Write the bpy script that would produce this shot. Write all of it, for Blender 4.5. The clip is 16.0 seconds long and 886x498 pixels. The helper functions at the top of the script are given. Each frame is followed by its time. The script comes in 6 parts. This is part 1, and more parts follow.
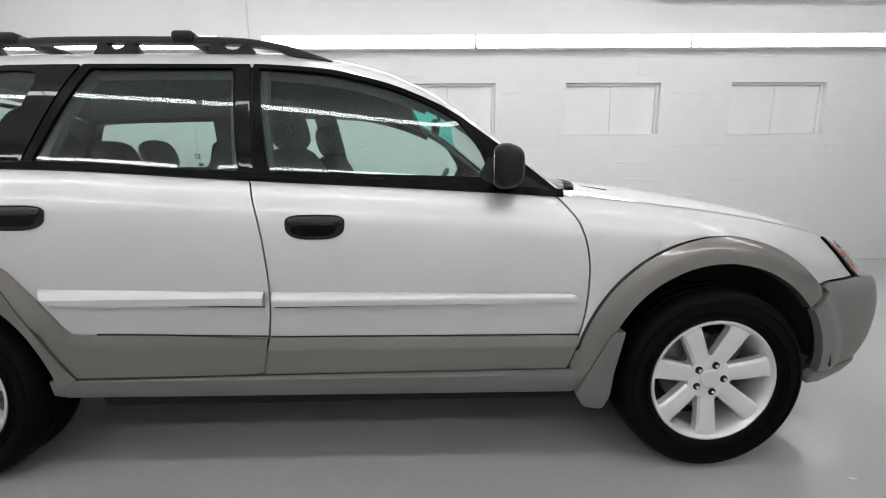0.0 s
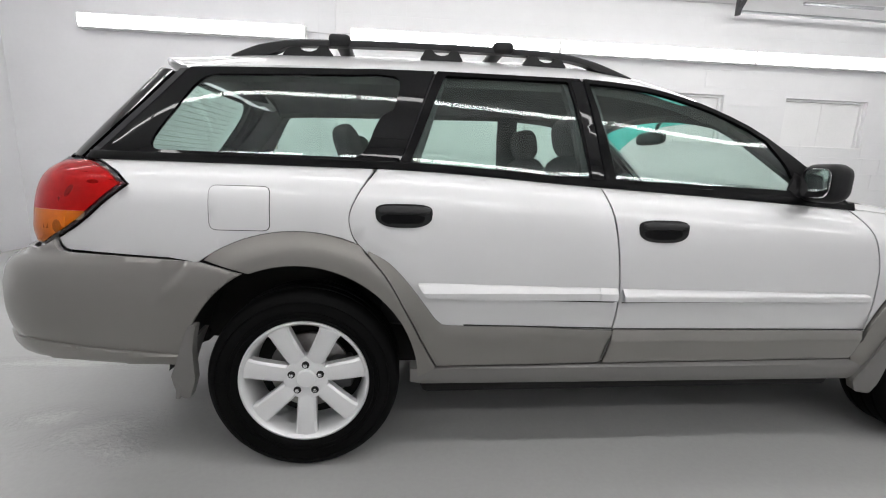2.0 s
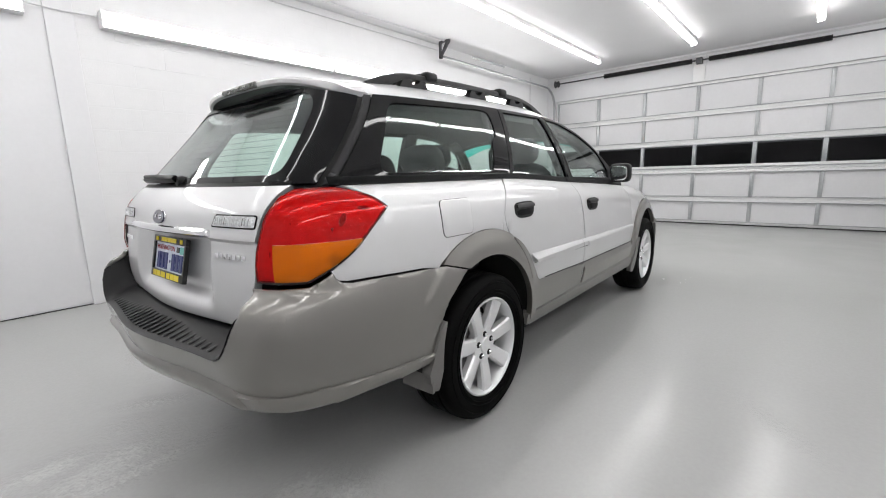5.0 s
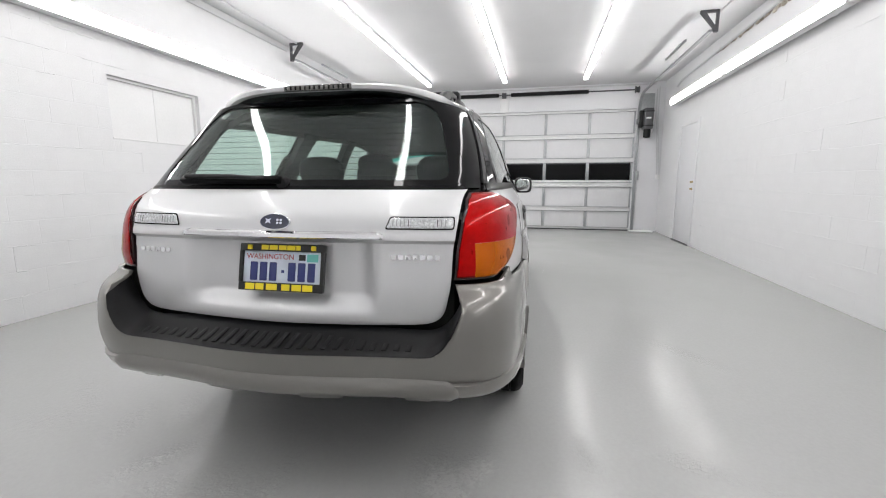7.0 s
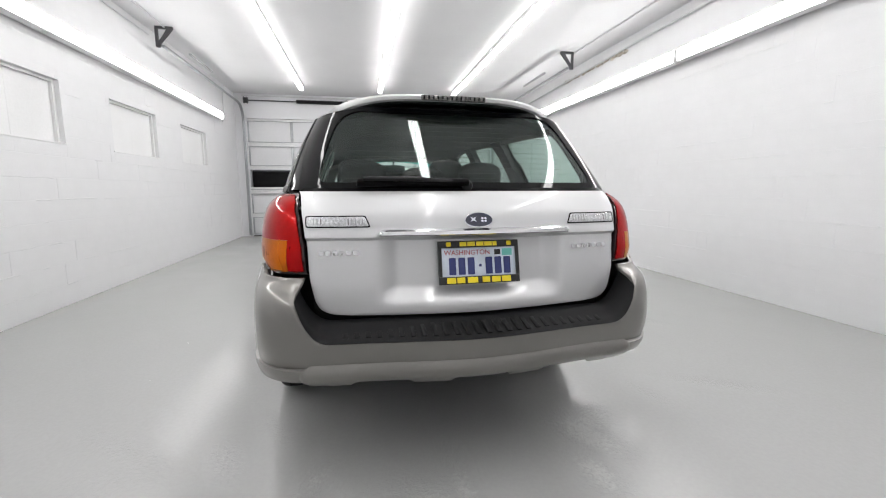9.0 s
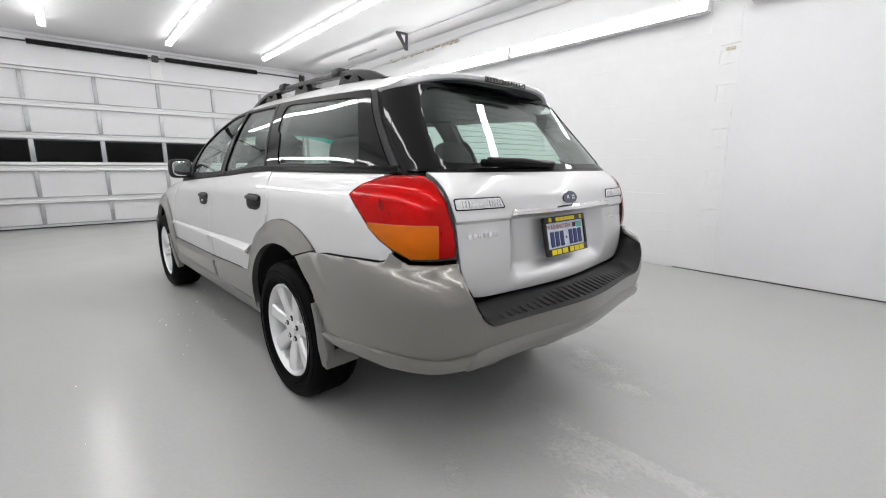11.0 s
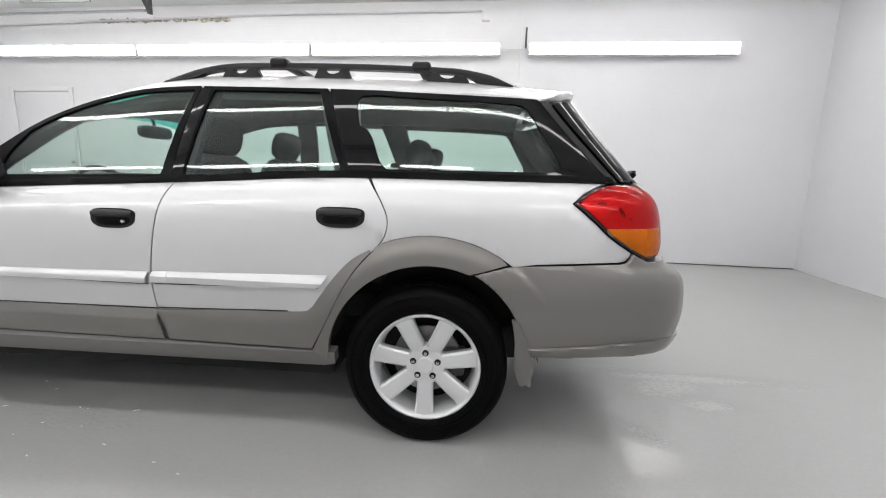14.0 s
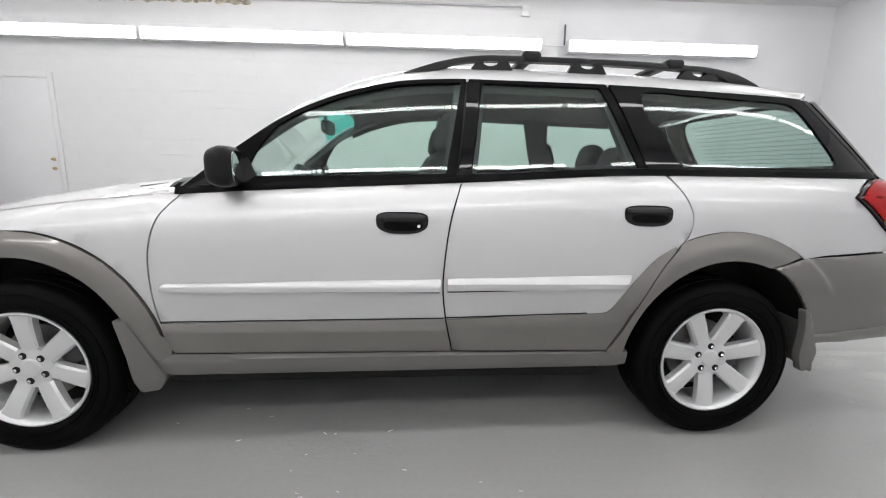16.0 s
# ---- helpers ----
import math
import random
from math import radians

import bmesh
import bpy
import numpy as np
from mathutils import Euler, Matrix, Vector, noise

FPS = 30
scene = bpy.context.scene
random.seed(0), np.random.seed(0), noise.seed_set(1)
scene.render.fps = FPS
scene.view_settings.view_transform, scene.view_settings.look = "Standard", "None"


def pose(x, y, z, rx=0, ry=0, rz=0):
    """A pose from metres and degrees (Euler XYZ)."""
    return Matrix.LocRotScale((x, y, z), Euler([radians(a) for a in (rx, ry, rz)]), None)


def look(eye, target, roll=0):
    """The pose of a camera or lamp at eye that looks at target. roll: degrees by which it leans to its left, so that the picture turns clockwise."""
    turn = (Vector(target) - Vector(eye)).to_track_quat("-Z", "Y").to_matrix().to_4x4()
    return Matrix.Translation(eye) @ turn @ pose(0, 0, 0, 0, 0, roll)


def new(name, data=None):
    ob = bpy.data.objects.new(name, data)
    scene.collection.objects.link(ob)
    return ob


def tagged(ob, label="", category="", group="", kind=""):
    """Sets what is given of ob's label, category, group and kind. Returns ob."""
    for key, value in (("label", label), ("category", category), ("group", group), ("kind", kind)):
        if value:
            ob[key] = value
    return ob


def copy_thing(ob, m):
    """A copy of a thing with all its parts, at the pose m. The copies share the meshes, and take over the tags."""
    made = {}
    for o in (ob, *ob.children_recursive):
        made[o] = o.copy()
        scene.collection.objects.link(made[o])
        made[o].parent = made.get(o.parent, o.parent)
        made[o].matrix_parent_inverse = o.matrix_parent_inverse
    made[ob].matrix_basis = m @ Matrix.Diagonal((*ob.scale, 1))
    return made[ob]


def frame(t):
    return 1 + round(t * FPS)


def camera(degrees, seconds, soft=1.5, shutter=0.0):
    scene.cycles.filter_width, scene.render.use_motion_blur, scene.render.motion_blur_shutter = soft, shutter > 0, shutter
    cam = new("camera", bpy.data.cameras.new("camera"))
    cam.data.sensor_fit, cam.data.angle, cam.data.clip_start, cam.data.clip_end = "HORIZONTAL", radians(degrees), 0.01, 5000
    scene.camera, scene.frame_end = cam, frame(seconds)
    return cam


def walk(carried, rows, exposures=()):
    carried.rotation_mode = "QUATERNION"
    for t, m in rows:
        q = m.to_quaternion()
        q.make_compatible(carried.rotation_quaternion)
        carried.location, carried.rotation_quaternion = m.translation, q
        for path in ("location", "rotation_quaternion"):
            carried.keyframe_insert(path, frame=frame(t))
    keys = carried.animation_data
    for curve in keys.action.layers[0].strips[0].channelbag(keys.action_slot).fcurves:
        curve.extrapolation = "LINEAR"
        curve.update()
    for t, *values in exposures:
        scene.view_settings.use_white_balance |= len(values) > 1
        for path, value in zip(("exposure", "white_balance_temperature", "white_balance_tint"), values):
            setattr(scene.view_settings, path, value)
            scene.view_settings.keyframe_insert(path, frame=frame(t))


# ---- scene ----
cam = camera(92.3, 16.0, soft=1.1)
PATH = [
    (0, (1.736, -2.148, 1.062), (1.73, -0.177, 0.721), -0.2),
    (0.5, (1.406, -2.184, 1.096), (1.468, -0.216, 0.742), 0.3),
    (1, (1.046, -2.249, 1.09), (1.158, -0.281, 0.749), 0.0),
    (1.5, (0.716, -2.257, 1.085), (0.81, -0.287, 0.758), 0.8),
    (2, (0.4, -2.251, 1.094), (0.544, -0.291, 0.725), 2.0),
    (2.5, (0.029, -2.252, 1.092), (0.276, -0.305, 0.706), 1.3),
    (3, (-0.299, -2.22, 1.093), (0.204, -0.312, 0.768), 1.1),
    (3.5, (-0.632, -2.178, 1.124), (0.113, -0.354, 0.778), 1.5),
    (4, (-0.991, -2.142, 1.127), (0.046, -0.463, 0.807), 0.5),
    (4.5, (-1.255, -2.045, 1.107), (0.037, -0.556, 0.767), -0.6),
    (4.7, (-1.352, -1.986, 1.113), (0.025, -0.576, 0.77), -1.2),
    (6.8, (-2.169, -1.03, 1.11), (-0.273, -0.473, 0.801), 0.4),
    (7, (-2.24, -0.903, 1.119), (-0.313, -0.466, 0.808), 0.0),
    (7.5, (-2.356, -0.605, 1.112), (-0.387, -0.381, 0.838), -0.0),
    (8, (-2.462, -0.283, 1.129), (-0.485, -0.202, 0.839), 1.7),
    (8.5, (-2.545, 0.053, 1.114), (-0.568, -0.089, 0.844), 0.6),
    (9, (-2.499, 0.379, 1.1), (-0.554, 0.008, 0.823), -0.1),
    (9.2, (-2.47, 0.5, 1.096), (-0.539, 0.046, 0.839), 0.9),
    (11.3, (-1.865, 1.676, 1.119), (-0.483, 0.283, 0.732), 0.2),
    (11.5, (-1.773, 1.76, 1.1), (-0.458, 0.3, 0.727), 0.4),
    (12, (-1.548, 1.929, 1.099), (-0.486, 0.272, 0.74), 0.7),
    (12.5, (-1.291, 2.084, 1.113), (-0.466, 0.3, 0.743), 2.1),
    (13, (-0.989, 2.25, 1.115), (-0.402, 0.374, 0.746), 0.8),
    (13.5, (-0.645, 2.337, 1.112), (-0.268, 0.406, 0.753), 0.6),
    (14, (-0.269, 2.42, 1.115), (-0.05, 0.463, 0.762), 1.6),
    (14.5, (0.092, 2.455, 1.113), (0.241, 0.492, 0.761), 0.8),
    (15, (0.454, 2.425, 1.116), (0.537, 0.457, 0.771), 1.2),
    (15.5, (0.83, 2.44, 1.107), (0.812, 0.469, 0.766), 0.8),
    (16, (1.169, 2.433, 1.099), (1.089, 0.47, 0.726), 1.1),
]
walk(cam, [(t, look(eye, target, roll)) for t, eye, target, roll in PATH], [(0.0, 0.0), (1.5, 0.08), (2.5, 0.3), (3.5, 0.36), (4.5, 0.27), (7.0, 0.28), (12.5, 0.3), (14.0, 0.29), (16.0, 0.2)])

# ---- world and light ----
world = bpy.data.worlds.new("world")
scene.world = world
world.use_nodes = True
world.node_tree.nodes["Background"].inputs[0].default_value = (0.9, 0.95, 1.0, 1)
world.node_tree.nodes["Background"].inputs[1].default_value = 0.05
LAMP = 13.8


# ---- materials ----
def material(name, color, rough=0.5, metal=0.0, coat=0.0, grain=0.0, scale=40.0, bump=0.0, stain=0.0, stain_scale=1.5,
             rough_var=0.0, spec=0.5, emit=0.0, island=0.0, coat_rough=0.03):
    m = bpy.data.materials.new(name)
    m.use_nodes = True
    nt = m.node_tree
    b = nt.nodes["Principled BSDF"]
    b.inputs["Base Color"].default_value = (*color, 1)
    b.inputs["Roughness"].default_value = rough
    b.inputs["Metallic"].default_value = metal
    b.inputs["Coat Weight"].default_value = coat
    b.inputs["Coat Roughness"].default_value = coat_rough
    b.inputs["Specular IOR Level"].default_value = spec
    if emit:
        b.inputs["Emission Color"].default_value = (*color, 1)
        b.inputs["Emission Strength"].default_value = emit
    tc = nt.nodes.new("ShaderNodeTexCoord")
    shift = nt.nodes.new("ShaderNodeMapping")
    shift.inputs["Location"].default_value = (0.137, 0.271, 0.433)
    nt.links.new(tc.outputs["Object"], shift.inputs["Vector"])
    fine = nt.nodes.new("ShaderNodeTexNoise")
    fine.inputs["Scale"].default_value = scale
    fine.inputs["Detail"].default_value = 5
    nt.links.new(shift.outputs[0], fine.inputs["Vector"])
    broad = nt.nodes.new("ShaderNodeTexNoise")
    broad.inputs["Scale"].default_value = stain_scale
    broad.inputs["Detail"].default_value = 4
    nt.links.new(shift.outputs[0], broad.inputs["Vector"])

    def varied(source, socket, amount):
        k = nt.nodes.new("ShaderNodeMapRange")
        k.interpolation_type = "SMOOTHSTEP"
        k.inputs["From Min"].default_value, k.inputs["From Max"].default_value = 0.22, 0.78
        k.inputs["To Min"].default_value, k.inputs["To Max"].default_value = 1 - amount, 1 + amount
        nt.links.new(source.outputs["Fac"], k.inputs["Value"])
        mul = nt.nodes.new("ShaderNodeVectorMath")
        mul.operation = "SCALE"
        if socket is None:
            mul.inputs[0].default_value = color
        else:
            nt.links.new(socket, mul.inputs[0])
        nt.links.new(k.outputs[0], mul.inputs["Scale"])
        return mul.outputs[0]

    out = None
    if grain:
        out = varied(fine, out, grain)
    if stain:
        out = varied(broad, out, stain)
    if island:
        info = nt.nodes.new("ShaderNodeObjectInfo")
        k = nt.nodes.new("ShaderNodeMapRange")
        k.inputs["To Min"].default_value, k.inputs["To Max"].default_value = 1 - island, 1 + island
        nt.links.new(info.outputs["Random"], k.inputs["Value"])
        mul = nt.nodes.new("ShaderNodeVectorMath")
        mul.operation = "SCALE"
        if out is None:
            mul.inputs[0].default_value = color
        else:
            nt.links.new(out, mul.inputs[0])
        nt.links.new(k.outputs[0], mul.inputs["Scale"])
        out = mul.outputs[0]
    if out is not None:
        nt.links.new(out, b.inputs["Base Color"])
    if rough_var:
        k = nt.nodes.new("ShaderNodeMapRange")
        k.interpolation_type = "SMOOTHSTEP"
        k.inputs["From Min"].default_value, k.inputs["From Max"].default_value = 0.22, 0.78
        k.inputs["To Min"].default_value, k.inputs["To Max"].default_value = max(0.02, rough - rough_var), rough + rough_var
        nt.links.new(broad.outputs["Fac"], k.inputs["Value"])
        nt.links.new(k.outputs[0], b.inputs["Roughness"])
    if bump:
        bp = nt.nodes.new("ShaderNodeBump")
        bp.inputs["Strength"].default_value = 0.5
        bp.inputs["Distance"].default_value = bump
        nt.links.new(fine.outputs["Fac"], bp.inputs["Height"])
        nt.links.new(bp.outputs[0], b.inputs["Normal"])
    return m


M_WALL = material("white_block_paint", (0.75, 0.75, 0.758), 0.45, grain=0.015, scale=60, bump=0.002, stain=0.02)
M_BLOCK = material("white_block_face", (0.75, 0.75, 0.758), 0.42, grain=0.012, scale=38, bump=0.003, stain=0.02, island=0.006)
M_PLASTER = material("white_plaster_paint", (0.73, 0.73, 0.745), 0.4, grain=0.01, scale=30, bump=0.0006, stain=0.02)
M_CEIL = material("white_ceiling_paint", (0.72, 0.72, 0.728), 0.6, grain=0.01, scale=25, bump=0.0008, stain=0.02)
M_TRIM = material("white_trim_paint", (0.78, 0.78, 0.78), 0.35, grain=0.02, scale=50, stain=0.03)
M_LAMP = material("lamp_diffuser", (1.0, 0.99, 0.985), 0.4, emit=LAMP)
M_STEEL = material("galvanised_steel", (0.4, 0.41, 0.42), 0.36, metal=0.85, grain=0.1, scale=30, stain=0.1)
M_DARKSTEEL = material("dark_steel", (0.09, 0.09, 0.095), 0.5, metal=0.6, grain=0.15, scale=40)
M_BLACK = material("black_plastic", (0.009, 0.009, 0.0098), 0.42, grain=0.1, scale=90, bump=0.0003, spec=0.22)
M_DOORPANEL = material("white_door_panel", (0.68, 0.68, 0.69), 0.35, grain=0.015, scale=20, stain=0.02)
M_NIGHT = material("dark_window_glass", (0.003, 0.003, 0.0035), 0.12, stain=0.2, spec=0.15)
M_BRASS = material("brass", (0.5, 0.4, 0.22), 0.35, metal=1.0, grain=0.2)
M_CORD = material("grey_conduit", (0.62, 0.62, 0.63), 0.45, grain=0.05)


# ---- building helpers ----
def finish(bm, name, mat, smooth=True, angle=35):
    me = bpy.data.meshes.new(name)
    bmesh.ops.recalc_face_normals(bm, faces=bm.faces)
    bm.to_mesh(me)
    bm.free()
    for m in (mat if isinstance(mat, (list, tuple)) else [mat]):
        me.materials.append(m)
    if smooth:
        me.shade_smooth()
        me.set_sharp_from_angle(angle=radians(angle))
    return me


def part(name, bm, mat, parent=None, label="", smooth=True, angle=35, m=None):
    ob = new(name, finish(bm, name, mat, smooth, angle))
    if parent is not None:
        ob.parent = parent
    if m is not None:
        ob.matrix_basis = m
    if label:
        ob["label"] = label
    return ob


def empty(name, m=None):
    ob = new(name)
    if m is not None:
        ob.matrix_basis = m
    return ob


def box(x0, x1, y0, y1, z0, z1, bevel=0.0, bm=None, seg=2):
    bm = bm or bmesh.new()
    made = bmesh.ops.create_cube(bm, size=1.0, matrix=Matrix.Translation(((x0 + x1) / 2, (y0 + y1) / 2, (z0 + z1) / 2))
                                 @ Matrix.Diagonal((abs(x1 - x0), abs(y1 - y0), abs(z1 - z0), 1)))
    if bevel:
        edges = list({e for v in made["verts"] for e in v.link_edges})
        bmesh.ops.bevel(bm, geom=edges, offset=bevel, segments=seg, affect="EDGES", profile=0.5)
    return bm


def tube(points, r, bm=None, seg=10, caps=True):
    """A round bar along points."""
    bm = bm or bmesh.new()
    pts = [Vector(p) for p in points]
    rings, last = [], None
    for i, p in enumerate(pts):
        d = (pts[min(i + 1, len(pts) - 1)] - pts[max(i - 1, 0)]).normalized()
        a = last if last is not None else (Vector((0, 0, 1)) if abs(d.z) < 0.9 else Vector((1, 0, 0)))
        u = (a - d * a.dot(d)).normalized()
        last = u
        v = d.cross(u)
        rings.append([bm.verts.new(p + (u * math.cos(k * math.tau / seg) + v * math.sin(k * math.tau / seg)) * r) for k in range(seg)])
    for a, b in zip(rings, rings[1:]):
        for k in range(seg):
            bm.faces.new((a[k], a[(k + 1) % seg], b[(k + 1) % seg], b[k]))
    if caps:
        bm.faces.new(rings[0][::-1])
        bm.faces.new(rings[-1])
    return bm


def lathe(profile, seg=48, axis="y", bm=None, closed=False):
    """Turns (radius, along) points about an axis."""
    bm = bm or bmesh.new()
    rings = []
    for r, h in profile:
        if r < 1e-5:
            v = bm.verts.new((0, h, 0) if axis == "y" else (0, 0, h))
            rings.append([v] * seg)
            continue
        ring = []
        for k in range(seg):
            c, s = r * math.cos(k * math.tau / seg), r * math.sin(k * math.tau / seg)
            ring.append(bm.verts.new((c, h, s) if axis == "y" else (c, s, h)))
        rings.append(ring)
    if closed:
        rings.append(rings[0])
    for a, b in zip(rings, rings[1:]):
        for k in range(seg):
            q = [a[k], a[(k + 1) % seg], b[(k + 1) % seg], b[k]]
            q = [v for n, v in enumerate(q) if v not in q[:n]]
            if len(q) > 2:
                bm.faces.new(q)
    return bm


# ---- the room ----
NORTH, SOUTH, EAST, WEST, TOP = 3.18, -3.5, 8.31, -4.22, 3.29
WINDOWS = (1.22, 3.19, 5.165)
def slab(name, x0, x1, y0, y1, z0, z1, mat, label, category):
    ob = part(name, box(x0, x1, y0, y1, z0, z1), mat, smooth=False)
    return tagged(ob, label, category, kind="structure")


# the floor with its worn gloss
def floor_material():
    m = material("grey_floor_paint", (0.405, 0.407, 0.4), 0.24, grain=0.02, scale=55, bump=0.0005, stain=0.0, spec=0.56)
    nt = m.node_tree
    b = nt.nodes["Principled BSDF"]
    tc = nt.nodes.new("ShaderNodeTexCoord")
    lift = nt.nodes.new("ShaderNodeMapping")
    lift.inputs["Location"].default_value = (0.31, 0.17, 0.613)
    nt.links.new(tc.outputs["Object"], lift.inputs["Vector"])
    wave = nt.nodes.new("ShaderNodeTexNoise")
    wave.inputs["Scale"].default_value = 2.2
    wave.inputs["Detail"].default_value = 2
    nt.links.new(lift.outputs[0], wave.inputs["Vector"])
    old = b.inputs["Normal"].links[0].from_node
    bp = nt.nodes.new("ShaderNodeBump")
    bp.inputs["Strength"].default_value = 0.4
    bp.inputs["Distance"].default_value = 0.005
    nt.links.new(wave.outputs["Fac"], bp.inputs["Height"])
    nt.links.new(old.outputs[0], bp.inputs["Normal"])
    nt.links.new(bp.outputs[0], b.inputs["Normal"])
    # rough, lumpy places in the paint, seen in its sheen
    total = None
    for x, y, rx, ry, turn, deep in ((-1.4, 0.02, 0.6, 0.07, 2, 1.2), (-1.25, 0.14, 0.32, 0.18, 20, 1.05), (-0.63, 1.36, 0.34, 0.08, 52, 0.5), (-0.8, 1.3, 0.14, 0.22, 0, 0.4), (-0.75, -0.68, 0.19, 0.11, -30, 1.1), (-0.96, -0.6, 0.1, 0.08, 0, 0.7), (-1.12, 0.42, 0.14, 0.12, 30, 0.6), (1.5, 0.9, 0.4, 0.1, 0, 0.5), (-0.75, 0.95, 0.16, 0.07, 20, 0.6), (-0.53, -1.58, 0.3, 0.07, 60, 0.5), (0.7, -1.86, 0.28, 0.07, 40, 0.5), (-0.56, -1.13, 0.16, 0.06, 10, 0.5), (-0.85, -0.6, 0.24, 0.13, 20, 1.15), (-1.1, -0.5, 0.2, 0.09, 10, 1.05), (-1.55, 0.0, 0.45, 0.02, 175, 1.1), (-1.39, 0.31, 0.2, 0.1, 0, 1.05), (-0.95, 0.58, 0.2, 0.07, -30, 0.8), (-0.55, 0.8, 0.18, 0.06, 30, 0.6)):
        mp = nt.nodes.new("ShaderNodeMapping")
        mp.vector_type = "TEXTURE"
        mp.inputs["Location"].default_value = (x, y, 0)
        mp.inputs["Rotation"].default_value = (0, 0, radians(turn))
        mp.inputs["Scale"].default_value = (rx, ry, 50)
        nt.links.new(tc.outputs["Object"], mp.inputs["Vector"])
        ln = nt.nodes.new("ShaderNodeVectorMath")
        ln.operation = "LENGTH"
        nt.links.new(mp.outputs[0], ln.inputs[0])
        mr = nt.nodes.new("ShaderNodeMapRange")
        mr.inputs["From Min"].default_value, mr.inputs["From Max"].default_value = 1.4, 0.2
        mr.inputs["To Max"].default_value = deep
        nt.links.new(ln.outputs["Value"], mr.inputs["Value"])
        if total is None:
            total = mr.outputs[0]
        else:
            ad = nt.nodes.new("ShaderNodeMath")
            ad.operation = "MAXIMUM"
            nt.links.new(total, ad.inputs[0])
            nt.links.new(mr.outputs[0], ad.inputs[1])
            total = ad.outputs[0]
    lumps = nt.nodes.new("ShaderNodeTexNoise")
    lumps.inputs["Scale"].default_value = 55
    lumps.inputs["Detail"].default_value = 5
    lumps.inputs["Roughness"].default_value = 0.6
    lumps.inputs["Distortion"].default_value = 0.5
    nt.links.new(lift.outputs[0], lumps.inputs["Vector"])
    mul = nt.nodes.new("ShaderNodeMath")
    mul.operation = "MULTIPLY"
    nt.links.new(total, mul.inputs[0])
    nt.links.new(lumps.outputs["Fac"], mul.inputs[1])
    bp2 = nt.nodes.new("ShaderNodeBump")
    bp2.inputs["Strength"].default_value = 0.75
    bp2.inputs["Distance"].default_value = 0.01
    nt.links.new(mul.outputs[0], bp2.inputs["Height"])
    nt.links.new(bp.outputs[0], bp2.inputs["Normal"])
    nt.links.new(bp2.outputs[0], b.inputs["Normal"])
    # the lumps' bright sheen is put into the base colour as a paler tint
    glint = nt.nodes.new("ShaderNodeMapRange")
    glint.interpolation_type = "SMOOTHSTEP"
    glint.inputs["From Min"].default_value, glint.inputs["From Max"].default_value = 0.3, 0.58
    glint.inputs["To Max"].default_value = 0.28
    nt.links.new(mul.outputs[0], glint.inputs["Value"])
    tint = nt.nodes.new("ShaderNodeMix")
    tint.data_type = "RGBA"
    tint.inputs["B"].default_value = (0.68, 0.68, 0.67, 1)
    nt.links.new(glint.outputs[0], tint.inputs["Factor"])
    nt.links.new(b.inputs["Base Color"].links[0].from_socket, tint.inputs["A"])
    nt.links.new(tint.outputs["Result"], b.inputs["Base Color"])
    rough = nt.nodes.new("ShaderNodeMix")
    rough.inputs["B"].default_value = 0.2
    nt.links.new(total, rough.inputs["Factor"])
    sheen = nt.nodes.new("ShaderNodeMath")
    sheen.operation = "MULTIPLY_ADD"
    sheen.inputs[1].default_value, sheen.inputs[2].default_value = 0.1, 0.16
    nt.links.new(wave.outputs["Fac"], sheen.inputs[0])
    nt.links.new(sheen.outputs[0], rough.inputs["A"])
    nt.links.new(rough.outputs["Result"], b.inputs["Roughness"])
    return m


M_OPENER = material("dark_grey_enamel", (0.075, 0.075, 0.08), 0.4, grain=0.1, scale=60)
M_DARKGAP = material("dark_open_joint", (0.03, 0.03, 0.03), 0.9, grain=0.4, scale=12)
M_FLOOR = floor_material()
floor = slab("floor", WEST - 0.3, EAST + 0.3, SOUTH - 0.3, NORTH + 0.3, -0.2, 0.0, M_FLOOR, "glossy grey painted concrete garage floor with scuffs", "floor")
ceiling = slab("ceiling", WEST - 0.3, EAST + 0.3, SOUTH - 0.3, NORTH + 0.3, TOP, TOP + 0.2, M_CEIL, "flat white painted ceiling", "ceiling")

# north wall with three filled-in window recesses; core lies behind the block faces
SILL, HEADZ, WW = 1.55, 2.14, 1.13


def north_wall():
    bm = bmesh.new()
    y0, y1 = NORTH + 0.0016, NORTH + 0.3
    spans = [WEST - 0.3]
    for w in WINDOWS:
        spans += [w, w + WW]
    spans.append(EAST + 0.3)
    box(spans[0], spans[-1], y0, y1, 0, SILL, bm=bm)
    box(spans[0], spans[-1], y0, y1, HEADZ, TOP, bm=bm)
    for a, b in zip(spans[::2], spans[1::2]):
        box(a, b, y0, y1, SILL, HEADZ, bm=bm)
    for w in WINDOWS:
        box(w, w + WW, NORTH + 0.1, y1, SILL, HEADZ, bm=bm)
    return bm


wall_north = tagged(part("wall_north", north_wall(), M_WALL, smooth=False), "white painted concrete block wall with filled windows", "wall", kind="structure")
wall_south = slab("wall_south", WEST - 0.3, EAST + 0.3, SOUTH - 0.3, SOUTH - 0.0016, 0, TOP, M_WALL, "white painted concrete block wall", "wall")
wall_west = slab("wall_west", WEST - 0.3, WEST, SOUTH - 0.0016, NORTH + 0.0016, 0, TOP, M_PLASTER, "smooth white painted end wall", "wall")

# east wall: an opening for the sectional door
DOOR_Y0, DOOR_Y1, DOOR_TOP = -2.93, 2.93, 2.74


